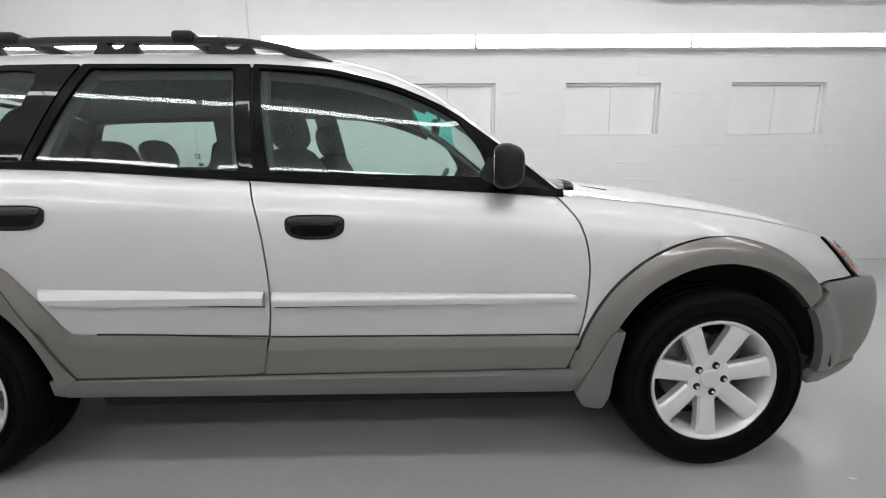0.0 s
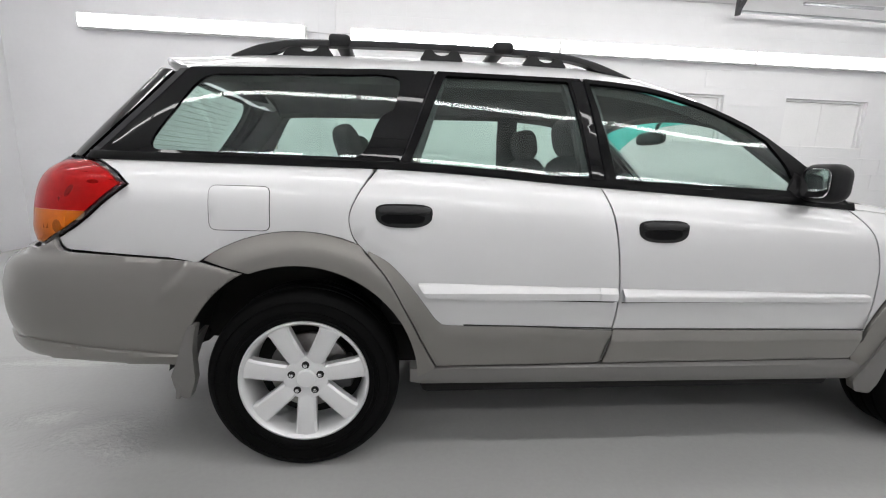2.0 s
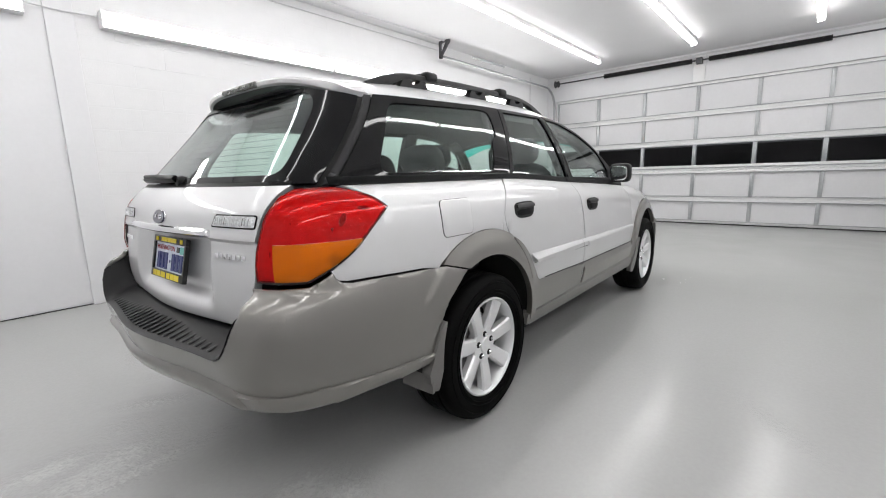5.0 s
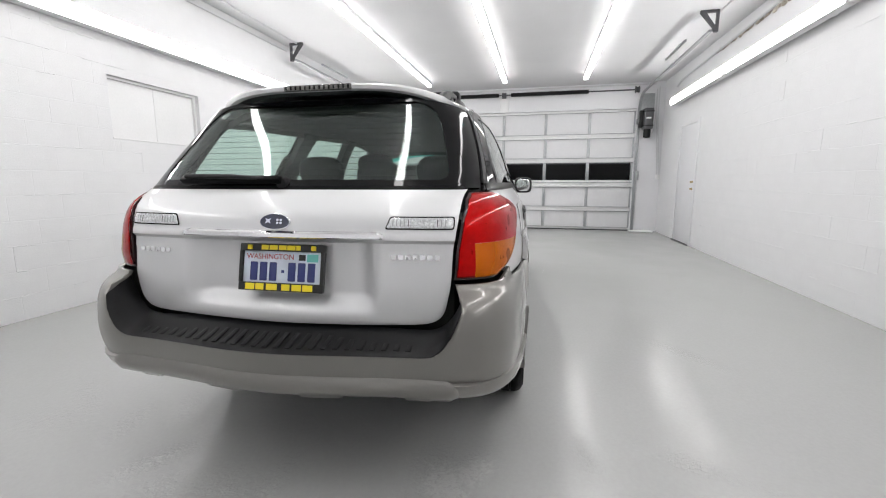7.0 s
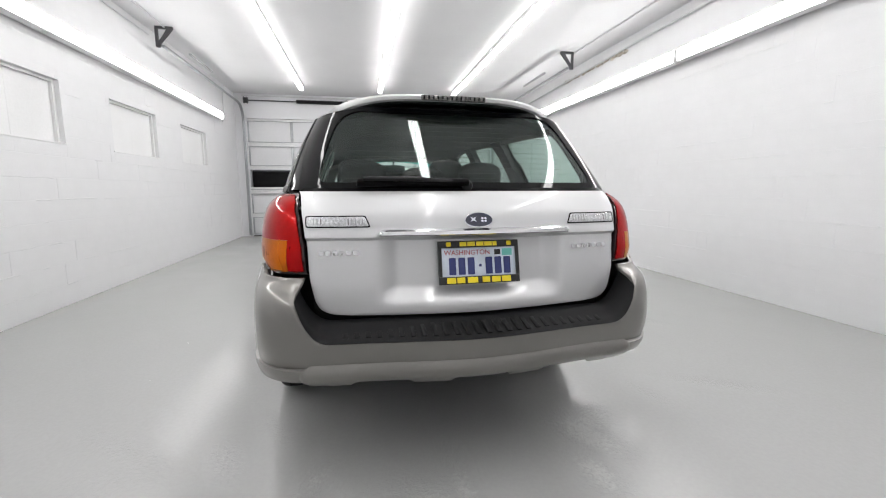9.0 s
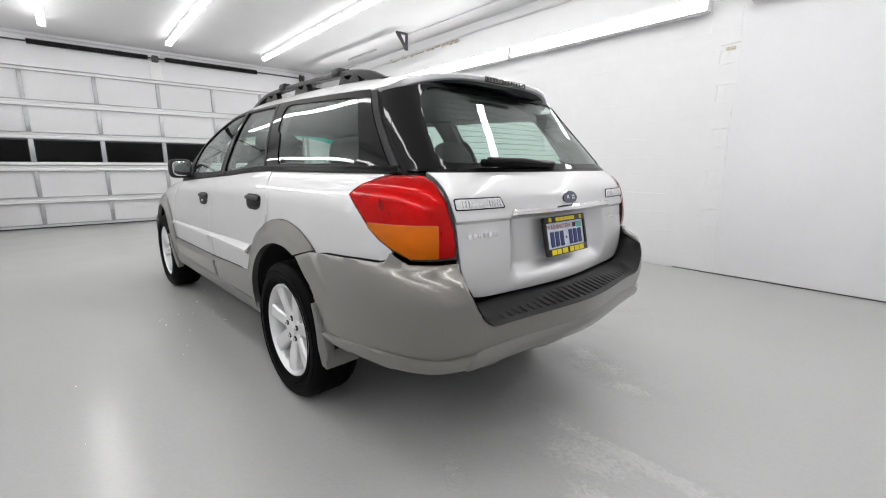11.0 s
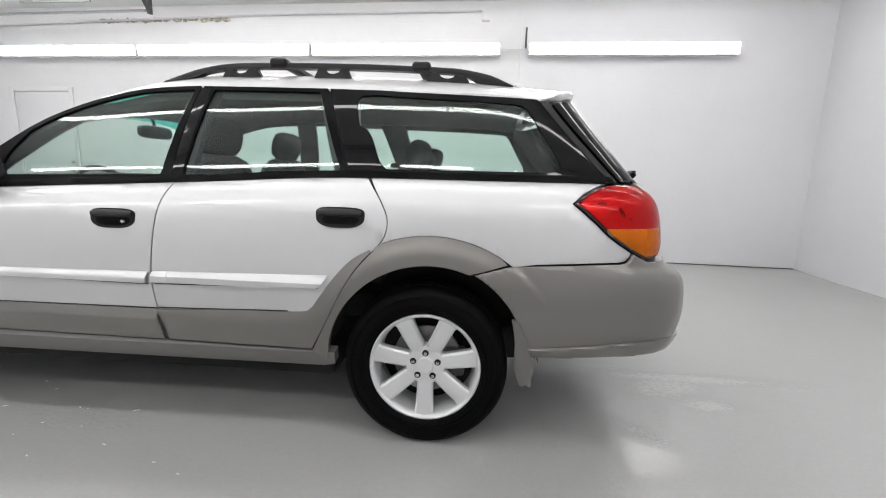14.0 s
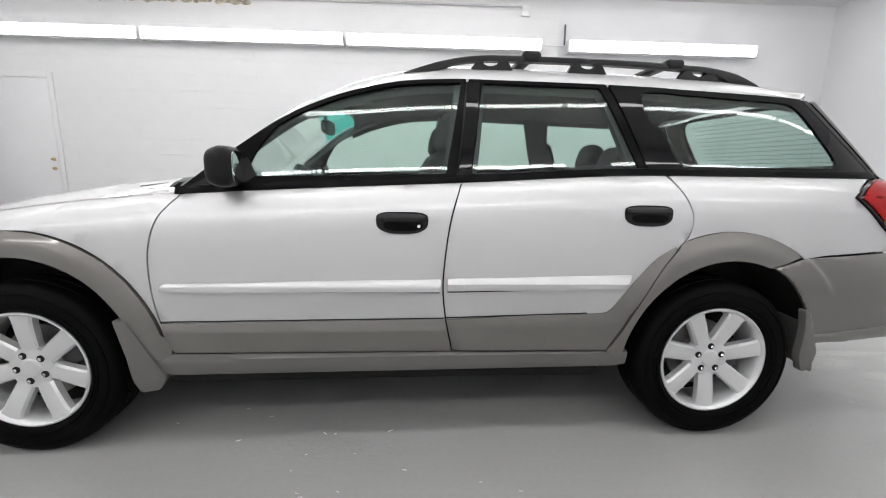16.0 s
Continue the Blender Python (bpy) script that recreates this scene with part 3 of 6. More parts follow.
# loose flakes of paint on the floor
rng = random.Random(5)
bm = bmesh.new()
for cx, cy, n in ((1.5, 0.9, 6), (2.05, 0.75, 4), (0.95, 1.08, 3), (3.25, -0.95, 5), (1.45, 1.06, 3), (0.4, 1.6, 2)):
    for _ in range(n):
        x, y, s = cx + rng.gauss(0, 0.16), cy + rng.gauss(0, 0.09), rng.uniform(0.002, 0.006)
        a0, long, turn = rng.random() * 6, rng.uniform(1.2, 4.0), rng.uniform(-0.7, 0.7)
        top = []
        for k in range(5):
            u, v = s * long * math.cos(a0 + k * 1.26) * rng.uniform(0.5, 1.3), s * 0.6 * math.sin(a0 + k * 1.26) * rng.uniform(0.5, 1.2)
            top.append(bm.verts.new((x + u * math.cos(turn) - v * math.sin(turn), y + u * math.sin(turn) + v * math.cos(turn), 0.001 + rng.uniform(0, 0.001))))
        low = [bm.verts.new((v.co.x, v.co.y, 0.0)) for v in top]
        bm.faces.new(top)
        bm.faces.new(low[::-1])
        for k in range(5):
            bm.faces.new((top[k], low[k], low[(k + 1) % 5], top[(k + 1) % 5]))
tagged(part("paint_flakes", bm, M_TRIM, smooth=False), "small white paint flakes lying on the floor", "paint flakes", kind="stuff")


# ---- the car: x ahead from the rear axle, y to its left ----
def smooth_curve(*pts):
    """A smooth function through (x, y) knots that does not overshoot."""
    xs, ys = np.array([p[0] for p in pts], float), np.array([p[1] for p in pts], float)
    d = np.diff(ys) / np.diff(xs)
    m = np.r_[d[0], [0.0 if a * b <= 0 else 2 * a * b / (a + b) for a, b in zip(d, d[1:])], d[-1]]

    def f(x):
        if x <= xs[0]:
            return float(ys[0])
        if x >= xs[-1]:
            return float(ys[-1])
        i = int(np.searchsorted(xs, x)) - 1
        h = xs[i + 1] - xs[i]
        t = (x - xs[i]) / h
        return float((1 + 2 * t) * (1 - t) ** 2 * ys[i] + t * (1 - t) ** 2 * h * m[i] + t * t * (3 - 2 * t) * ys[i + 1] + t * t * (t - 1) * h * m[i + 1])
    return f


def ease(a, b, x):
    t = min(1.0, max(0.0, (x - a) / (b - a)))
    return t * t * (3 - 2 * t)


BELT = smooth_curve((-1.2, 1.093), (0.25, 1.09), (1.05, 1.05), (1.6, 1.022), (2.13, 0.99), (2.4, 0.965), (2.7, 0.925), (3.0, 0.868), (3.2, 0.815), (3.4, 0.745), (3.6, 0.70))
ROOFLINE = smooth_curve((-0.7, 1.37), (-0.45, 1.402), (-0.2, 1.42), (0.45, 1.436), (1.0, 1.445), (1.25, 1.438), (1.47, 1.40), (1.69, 1.318), (1.9, 1.172), (2.13, 0.99))
GIRTH = smooth_curve((-0.95, 0.74), (-0.85, 0.775), (-0.72, 0.806), (-0.55, 0.83), (-0.4, 0.836), (-0.25, 0.829), (-0.13, 0.817), (-0.075, 0.803), (-0.03, 0.775),
                     (0, 0.75), (0.05, 0.7365), (0.1, 0.72), (0.15, 0.7005), (0.2, 0.678), (0.25, 0.6525), (0.3, 0.624), (0.35, 0.5925), (0.4, 0.558), (0.5, 0.48))
TAIL = smooth_curve((0.2, -0.95), (0.62, -0.965), (0.75, -0.975), (0.9, -0.962), (0.945, -0.956), (1.0, -0.943), (1.05, -0.916), (1.09, -0.882), (1.2, -0.782), (1.3, -0.685), (1.36, -0.632), (1.42, -0.588), (1.5, -0.545))
NOSE = smooth_curve((0.2, 3.25), (0.3, 3.4), (0.38, 3.49), (0.47, 3.54), (0.56, 3.556), (0.64, 3.545), (0.7, 3.5), (0.8, 3.43), (0.95, 3.34), (1.1, 3.25))
BUMPER_GIRTH = smooth_curve((0.34, 0.8), (0.38, 0.83), (0.42, 0.843), (0.48, 0.85), (0.55, 0.855), (0.65, 0.853), (0.72, 0.847), (0.76, 0.841), (0.79, 0.835), (0.84, 0.828))
BUMPER_TAIL = smooth_curve((0.36, -0.968), (0.4, -0.992), (0.45, -1.024), (0.5, -1.048), (0.56, -1.063), (0.6, -1.067), (0.67, -1.064), (0.715, -1.054), (0.742, -1.038), (0.757, -1.02), (0.766, -0.998), (0.775, -0.982), (0.79, -0.972), (0.83, -0.966))
XS, Q_POW, Y_POW = 0.3, 6.2, 0.122
PHI = np.r_[np.linspace(0, 1.2, 600), 1.2 + (math.pi / 2 - 1.2) * (1 - np.linspace(1, 0, 4000) ** 4)[1:]]
_q = np.sin(PHI) ** (2 / Q_POW)
_x, _y = XS - _q * 1.25, 0.82 * (1 - 0.03 * _q) * np.maximum(np.cos(PHI), 1e-12) ** (2 * Y_POW)
_s = np.r_[0, np.cumsum(np.hypot(np.diff(_x), np.diff(_y)))]
E0 = float(_s[-1] + _y[-1])
ARC = E0 - _s  # way from the middle of the tail


def lifted(x, z):
    """Height of a point above the belt once the roof's rise to the tail is added."""
    return z + 0.016 * ease(1.15, 1.4, z) * ease(1.75, 1.0, x)


class Skin:
    """The outer surface of the body: e is the way round from the middle of the tail (right side positive), z the height."""

    def __init__(self, girth, tail, absolute=False, taper=0.03, corner=0.01, bow=-0.026, q_pow=6.2, y_pow=0.122):
        self.girth, self.tail, self.absolute, self.taper, self.corner, self.bow = girth, tail, absolute, taper, corner, bow
        self.q_pow, self.y_pow = q_pow, y_pow

    def half(self, x, z):
        return self.girth(z if self.absolute else z - BELT(x))

    def flat(self, e, z):
        a = abs(e)
        side = -1.0 if e >= 0 else 1.0
        if a >= E0:
            x = XS + a - E0
            y = self.half(x, z)
            if x > 2.3:
                q = min(0.9999, (x - 2.3) / (NOSE(z) - 2.3))
                y *= (1 - 0.02 * q) * (1 - q ** 4) ** 0.28
        else:
            if a < ARC[-1]:
                q, c = 1.0, a / (0.82 * 0.97)
            else:
                phi = float(np.interp(a, ARC[::-1], PHI[::-1]))
                q, c = math.sin(phi) ** (2 / self.q_pow), max(0.0, math.cos(phi)) ** (2 * self.y_pow)
            x = XS - q * (XS - self.tail(z))
            y = self.half(x, z) * (1 - self.taper * q) * c
            x += (self.bow + (self.corner - self.bow) * ease(0.0, 0.55, y)) * ease(0.78, 0.6, y) * ease(1.5, 1.1, z)
        return Vector((x, side * y, lifted(x, z)))

    def at(self, e, z, off=0.0):
        p = self.flat(e, z)
        if not off:
            return p
        d = 0.004
        n = (self.flat(e + d, z) - self.flat(e - d, z)).cross(self.flat(e, z + d) - self.flat(e, z - d))
        if n.length < 1e-12:
            return p
        n.normalize()
        # e grows ahead on the right side: the cross product points outwards there
        if n.dot(p - Vector((1.0, 0, 0.7))) < 0 and abs(n.y) > 0.3 and n.y * p.y < 0:
            n = -n
        elif n.x > 0 and abs(n.y) < 0.3 and p.x < 0:
            n = -n
        return p + n * off

    def e_x(self, x, z):
        """e of the right-hand point at x, z."""
        if x >= XS:
            return E0 + x - XS
        q = min(1.0, (XS - x) / (XS - self.tail(z)))
        return float(np.interp(math.asin(q ** (self.q_pow / 2)), PHI, ARC))

    def e_y(self, y, z):
        """e of the right-hand point of the tail at that y."""
        lo, hi = 0.0, E0
        for _ in range(40):
            mid = (lo + hi) / 2
            if -self.flat(mid, z).y < y:
                lo = mid
            else:
                hi = mid
        return (lo + hi) / 2


BODY, BUMPER = Skin(GIRTH, TAIL), Skin(BUMPER_GIRTH, BUMPER_TAIL, True, 0.026, 0.0, -0.053, 7.2, 0.108)
FLAP = Skin(smooth_curve((0.2, 0.838), (0.35, 0.844), (0.5, 0.853), (0.6, 0.857)), BUMPER_TAIL, True, 0.026, 0.0, -0.053, 7.2, 0.108)


def xz(*pts, skin=BODY):
    """Side-view points to (e, z)."""
    return [(skin.e_x(x, z), z) for x, z in pts]


def yz(*pts, skin=BODY):
    return [(skin.e_y(y, z), z) for y, z in pts]


def arc_points(cx, cz, r, a0, a1, n=24):
    return [(cx + r * math.cos(radians(a0 + (a1 - a0) * k / n)), cz + r * math.sin(radians(a0 + (a1 - a0) * k / n))) for k in range(n + 1)]


def spline(pts, n=6):
    """Points along a smooth line through pts."""
    out, p = [], [Vector(q) for q in pts]
    for i in range(len(p) - 1):
        a, b, c, d = p[max(i - 1, 0)], p[i], p[i + 1], p[min(i + 2, len(p) - 1)]
        for k in range(n):
            t = k / n
            out.append(tuple(0.5 * ((2 * b) + (c - a) * t + (2 * a - 5 * b + 4 * c - d) * t * t + (3 * b - a - 3 * c + d) * t ** 3)))
    return out + [tuple(p[-1])]


def dense(poly, step=0.03):
    out = []
    for a, b in zip(poly, poly[1:] + poly[:1]):
        n = max(1, int(math.hypot(b[0] - a[0], b[1] - a[1]) / step))
        out += [(a[0] + (b[0] - a[0]) * k / n, a[1] + (b[1] - a[1]) * k / n) for k in range(n)]
    return [p for i, p in enumerate(out) if math.hypot(p[0] - out[i - 1][0], p[1] - out[i - 1][1]) > 1e-4]


def shrunk(poly, d):
    area = sum(a[0] * b[1] - b[0] * a[1] for a, b in zip(poly, poly[1:] + poly[:1]))
    s = 1 if area > 0 else -1
    out = []
    for i, p in enumerate(poly):
        a, c = poly[i - 1], poly[(i + 1) % len(poly)]
        t1, t2 = Vector((p[0] - a[0], p[1] - a[1])).normalized(), Vector((c[0] - p[0], c[1] - p[1])).normalized()
        n1, n2 = Vector((-t1.y, t1.x)) * s, Vector((-t2.y, t2.x)) * s
        n = n1 + n2
        n = n / max(0.5, n.length_squared / 2) if n.length > 1e-6 else n1
        out.append((p[0] + n.x * d, p[1] + n.y * d))
    return out


def clipped(poly, axis, limit, sign):
    """The part of a polygon on one side of a line: sign 1 keeps what lies above the limit."""
    out = []
    for p, q in zip(poly, poly[1:] + poly[:1]):
        a, b = (p[axis] - limit) * sign, (q[axis] - limit) * sign
        if a >= 0:
            out.append(p)
        if a * b < 0:
            t = a / (a - b)
            out.append((p[0] + (q[0] - p[0]) * t, p[1] + (q[1] - p[1]) * t))
    return [p for i, p in enumerate(out) if math.hypot(p[0] - out[i - 1][0], p[1] - out[i - 1][1]) > 1e-4]


def rounded(poly, r, k=5):
    """The polygon with its corners rounded (r: one radius, or one a corner)."""
    out = []
    for i, p in enumerate(poly):
        rr = r[i] if isinstance(r, (list, tuple)) else r
        p, a, b = Vector(p), Vector(poly[i - 1]), Vector(poly[(i + 1) % len(poly)])
        da, db = min(rr, (a - p).length * 0.45), min(rr, (b - p).length * 0.45)
        s, e = p + (a - p).normalized() * da, p + (b - p).normalized() * db
        for n in range(k):
            t = n / (k - 1)
            out.append(tuple(s * (1 - t) ** 2 + p * 2 * t * (1 - t) + e * t * t))
    return out


def panel_mesh(poly, off=0.0, thick=0.012, skin=BODY, side=1, gap=0.0029, grid=0.045, closed=False, lip=0.0015, step=0.025):
    """A sheet cut to a polygon of the skin, with turned-in edges. off: metres proud, or a function of e, z."""
    poly = dense([(e * side, z) for e, z in poly], step)
    if gap:
        poly = shrunk(poly, gap)
    offset = off if callable(off) else (lambda e, z: off)
    bm = bmesh.new()
    bm.faces.new([bm.verts.new((e, z, 0)) for e, z in poly])
    es, zs = [p[0] for p in poly], [p[1] for p in poly]
    for lo, hi, axis in ((min(es), max(es), 0), (min(zs), max(zs), 1)):
        for k in range(math.ceil(lo / grid), math.floor(hi / grid) + 1):
            co, no = [0.0, 0.0, 0.0], [0.0, 0.0, 0.0]
            co[axis], no[axis] = k * grid + 1e-5, 1.0
            bmesh.ops.bisect_plane(bm, geom=bm.verts[:] + bm.edges[:] + bm.faces[:], plane_co=co, plane_no=no, dist=1e-6)
    rim = {v for e in bm.edges if e.is_boundary for v in e.verts}
    where = {v: (v.co.x, v.co.y) for v in bm.verts}
    edges = [e for e in bm.edges if e.is_boundary]
    inner = {}
    for v in rim:
        e, z = where[v]
        inner[v] = bm.verts.new(skin.at(e, z, offset(e * side, z) - thick))
    faces = bm.faces[:]
    for v, (e, z) in where.items():
        v.co = skin.at(e, z, offset(e * side, z) - (lip if v in rim else 0))
    for ed in edges:
        a, b = ed.verts
        bm.faces.new((a, b, inner[b], inner[a]))
    if closed:
        back = {}
        for f in faces:
            vs = []
            for v in f.verts:
                if v in inner:
                    vs.append(inner[v])
                else:
                    if v not in back:
                        e, z = where[v]
                        back[v] = bm.verts.new(skin.at(e, z, offset(e * side, z) - thick))
                    vs.append(back[v])
            bm.faces.new(vs[::-1])
    big = [f for f in bm.faces if len(f.verts) > 4]
    bmesh.ops.triangulate(bm, faces=big)
    return bm


def ring_mesh(outer, inner, off=0.0, thick=0.012, skin=BODY, side=1, strips=5, m=16, k=8, r_out=0.006, r_in=0.03):
    """A frame between two polygons of as many corners each."""
    def loop(poly, r):
        pts, n = rounded(poly, r, k), len(poly)
        out = []
        for i in range(n):
            out += pts[i * k:(i + 1) * k]
            a, b = pts[(i + 1) * k - 1], pts[((i + 1) % n) * k]
            out += [(a[0] + (b[0] - a[0]) * j / (m + 1), a[1] + (b[1] - a[1]) * j / (m + 1)) for j in range(1, m + 1)]
        return out
    o, i = loop(outer, r_out), loop(inner, r_in)
    bm = bmesh.new()
    rows = []
    for s in range(strips + 1):
        t = s / strips
        rows.append([bm.verts.new(skin.at((a[0] + (b[0] - a[0]) * t) * side, a[1] + (b[1] - a[1]) * t, off)) for a, b in zip(o, i)])
    rows.insert(0, [bm.verts.new(skin.at(a[0] * side, a[1], off - thick)) for a in o])
    rows.append([bm.verts.new(skin.at(a[0] * side, a[1], off - thick)) for a in i])
    n = len(o)
    for a, b in zip(rows, rows[1:]):
        for j in range(n):
            bm.faces.new((a[j], a[(j + 1) % n], b[(j + 1) % n], b[j]))
    return bm


def even(line, n):
    """n + 1 points at even steps along a line."""
    p = np.array(line, float)
    s = np.r_[0, np.cumsum(np.hypot(*np.diff(p, axis=0).T))]
    t = np.linspace(0, s[-1], n + 1)
    return list(zip(np.interp(t, s, p[:, 0]), np.interp(t, s, p[:, 1])))


def strip_mesh(pairs, off, thick=0.02, skin=BODY, side=1, rows=8, gap=0.0025):
    """A band between pairs of lines (outer, inner, steps) in side view, joined end to end, with turned-in edges."""
    offset = off if callable(off) else (lambda e, z: off)
    bm = bmesh.new()
    lines = []
    for outer, inner, n in pairs:
        o, i = even(outer, n), even(inner, n)
        for a, b in list(zip(o, i))[1 if lines else 0:]:
            lines.append((a, b))
    n = len(lines)
    grid = []
    for j, (a, b) in enumerate(lines):
        w = math.hypot(a[0] - b[0], a[1] - b[1])
        g = min(0.3, gap / max(w, 1e-4))
        row = []
        for q in [-1] + list(range(rows + 1)) + [rows + 1]:
            t = g + (1 - 2 * g) * min(max(q, 0), rows) / rows
            x, z = a[0] + (b[0] - a[0]) * t, a[1] + (b[1] - a[1]) * t
            if j == 0:
                x, z = x + (lines[1][0][0] - a[0]) * 0.15, z + (lines[1][0][1] - a[1]) * 0.15
            e = skin.e_x(x, z)
            row.append(bm.verts.new(skin.at(e * side, z, offset(e, z) - (thick if q in (-1, rows + 1) else 0))))
        grid.append(row)
    for p, q in zip(grid, grid[1:]):
        for t in range(rows + 2):
            bm.faces.new((p[t], p[t + 1], q[t + 1], q[t]))
    bm.faces.new(grid[0])
    bm.faces.new(grid[-1][::-1])
    return bm


# car materials
M_SILVER = material("silver_car_paint", (0.615, 0.617, 0.622), 0.45, metal=0.52, coat=0.75, grain=0.03, scale=900, stain=0.012, stain_scale=3, coat_rough=0.02)
M_BEIGE = material("grey_beige_car_paint", (0.194, 0.186, 0.172), 0.35, metal=0.65, coat=1.0, grain=0.04, scale=900, stain=0.03, stain_scale=4, coat_rough=0.025)
M_BEIGE_MATT = material("grey_beige_plastic", (0.142, 0.138, 0.132), 0.42, grain=0.05, scale=500, bump=0.0002, stain=0.03)
M_GLOSSBLACK = material("black_ceramic_glass_edge", (0.003, 0.003, 0.0036), 0.03, grain=0.05, spec=0.26)
M_TRIMBLACK = material("black_rubber_trim", (0.003, 0.003, 0.0035), 0.3, grain=0.1, scale=200, spec=0.07)
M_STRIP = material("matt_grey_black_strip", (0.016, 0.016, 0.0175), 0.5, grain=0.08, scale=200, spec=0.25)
M_TYRE = material("black_tyre_rubber", (0.0035, 0.0035, 0.0036), 0.6, grain=0.15, scale=120, bump=0.0006, stain=0.1, spec=0.06)
M_ALLOY = material("silver_alloy", (0.72, 0.725, 0.73), 0.36, metal=0.4, coat=0.3, grain=0.04, scale=500, stain=0.03)
M_CHROME = material("chrome", (0.8, 0.8, 0.81), 0.08, metal=1.0, grain=0.02)
M_DARK = material("dark_underbody", (0.008, 0.008, 0.008), 0.8, grain=0.2, scale=30)
M_DISC = material("brake_disc_steel", (0.35, 0.34, 0.33), 0.4, metal=0.9, grain=0.1, scale=90)
M_CLOTH = material("black_seat_cloth", (0.018, 0.018, 0.02), 0.9, grain=0.2, scale=300, bump=0.0006)
M_INTERIOR = material("dark_interior_plastic", (0.03, 0.03, 0.032), 0.6, grain=0.1, scale=200)
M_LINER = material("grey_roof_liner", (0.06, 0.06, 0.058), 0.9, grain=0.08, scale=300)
M_PILLAR = material("grey_pillar_trim", (0.065, 0.065, 0.063), 0.6, grain=0.05, scale=200)


def glass_material(name, tint, gloss=1.0):
    m = bpy.data.materials.new(name)
    m.use_nodes = True
    nt = m.node_tree
    nt.nodes.remove(nt.nodes["Principled BSDF"])
    out = nt.nodes["Material Output"]
    clear = nt.nodes.new("ShaderNodeBsdfTransparent")
    clear.inputs[0].default_value = (*tint, 1)
    shine = nt.nodes.new("ShaderNodeBsdfGlossy")
    shine.inputs["Roughness"].default_value = 0.01
    shine.inputs[0].default_value = (gloss, gloss, gloss, 1)
    facing = nt.nodes.new("ShaderNodeLayerWeight")
    facing.inputs["Blend"].default_value = 0.5
    power = nt.nodes.new("ShaderNodeMath")
    power.operation = "POWER"
    power.inputs[1].default_value = 4.5
    nt.links.new(facing.outputs["Facing"], power.inputs[0])
    fres = nt.nodes.new("ShaderNodeMapRange")
    fres.inputs["To Min"].default_value, fres.inputs["To Max"].default_value = 0.034, 0.9
    nt.links.new(power.outputs[0], fres.inputs["Value"])
    mix = nt.nodes.new("ShaderNodeMixShader")
    nt.links.new(fres.outputs[0], mix.inputs[0])
    nt.links.new(clear.outputs[0], mix.inputs[1])
    nt.links.new(shine.outputs[0], mix.inputs[2])
    nt.links.new(mix.outputs[0], out.inputs[0])
    return m


M_GLASS = glass_material("green_tinted_car_glass", (0.86, 0.935, 0.905))
M_BAND = glass_material("blue_green_shade_band", (0.12, 0.74, 0.64))
M_CLEAR = glass_material("clear_lamp_glass", (0.95, 0.95, 0.95))


def lens_material(name, color, tint):
    """A coloured lens: half of the light goes through to the bowl behind it."""
    m = material(name, color, 0.25, spec=0.08)
    nt = m.node_tree
    b, out = nt.nodes["Principled BSDF"], nt.nodes["Material Output"]
    clear = nt.nodes.new("ShaderNodeBsdfTransparent")
    clear.inputs[0].default_value = (*tint, 1)
    body = nt.nodes.new("ShaderNodeMixShader")
    body.inputs[0].default_value = 0.34
    nt.links.new(clear.outputs[0], body.inputs[1])
    nt.links.new(b.outputs[0], body.inputs[2])
    shine = nt.nodes.new("ShaderNodeBsdfGlossy")
    shine.inputs["Roughness"].default_value = 0.015
    facing = nt.nodes.new("ShaderNodeFresnel")
    facing.inputs["IOR"].default_value = 1.3
    mix = nt.nodes.new("ShaderNodeMixShader")
    nt.links.new(facing.outputs[0], mix.inputs[0])
    nt.links.new(body.outputs[0], mix.inputs[1])
    nt.links.new(shine.outputs[0], mix.inputs[2])
    nt.links.new(mix.outputs[0], out.inputs[0])
    return m


M_RED = lens_material("red_lamp_lens", (0.5, 0.001, 0.002), (0.93, 0.008, 0.012))
M_AMBER = lens_material("amber_lamp_lens", (0.85, 0.2, 0.002), (1.0, 0.46, 0.015))
M_BOWL = material("silvered_lamp_bowl", (0.82, 0.82, 0.82), 0.3, metal=0.55, grain=0.1, scale=55, stain=0.1, stain_scale=9)
M_BULB = material("dark_bulb_socket", (0.12, 0.1, 0.07), 0.5, grain=0.2, scale=60)
M_GASKET = material("dark_maroon_lamp_edge", (0.012, 0.003, 0.004), 0.12, coat=0.5, spec=0.4)

M_BRAKE = material("smoked_lamp_lens", (0.12, 0.115, 0.11), 0.2, coat=0.6)
M_HANDLE = material("black_handle_plastic", (0.02, 0.02, 0.021), 0.45, grain=0.1, scale=90, spec=0.3)
M_HEATER = material("brown_heating_wire", (0.03, 0.026, 0.022), 0.8, spec=0.1)
M_REVERSE = material("grey_lamp_bowl", (0.76, 0.77, 0.78), 0.4, metal=0.3, grain=0.3, scale=120)
M_LAMPBOWL = material("bright_lamp_bowl", (0.72, 0.73, 0.74), 0.25, metal=0.5, grain=0.05)

car = empty("station_wagon", pose(0, 0, 0, 0, 0, 2.0))
tagged(car, "silver station wagon with grey-beige lower cladding and roof rack", "car")

ARCH_R, FLARE_R, FRONT_R = 0.41, 0.522, 0.502
REAR_C, FRONT_C = (-0.012, 0.35), (2.655, 0.35)

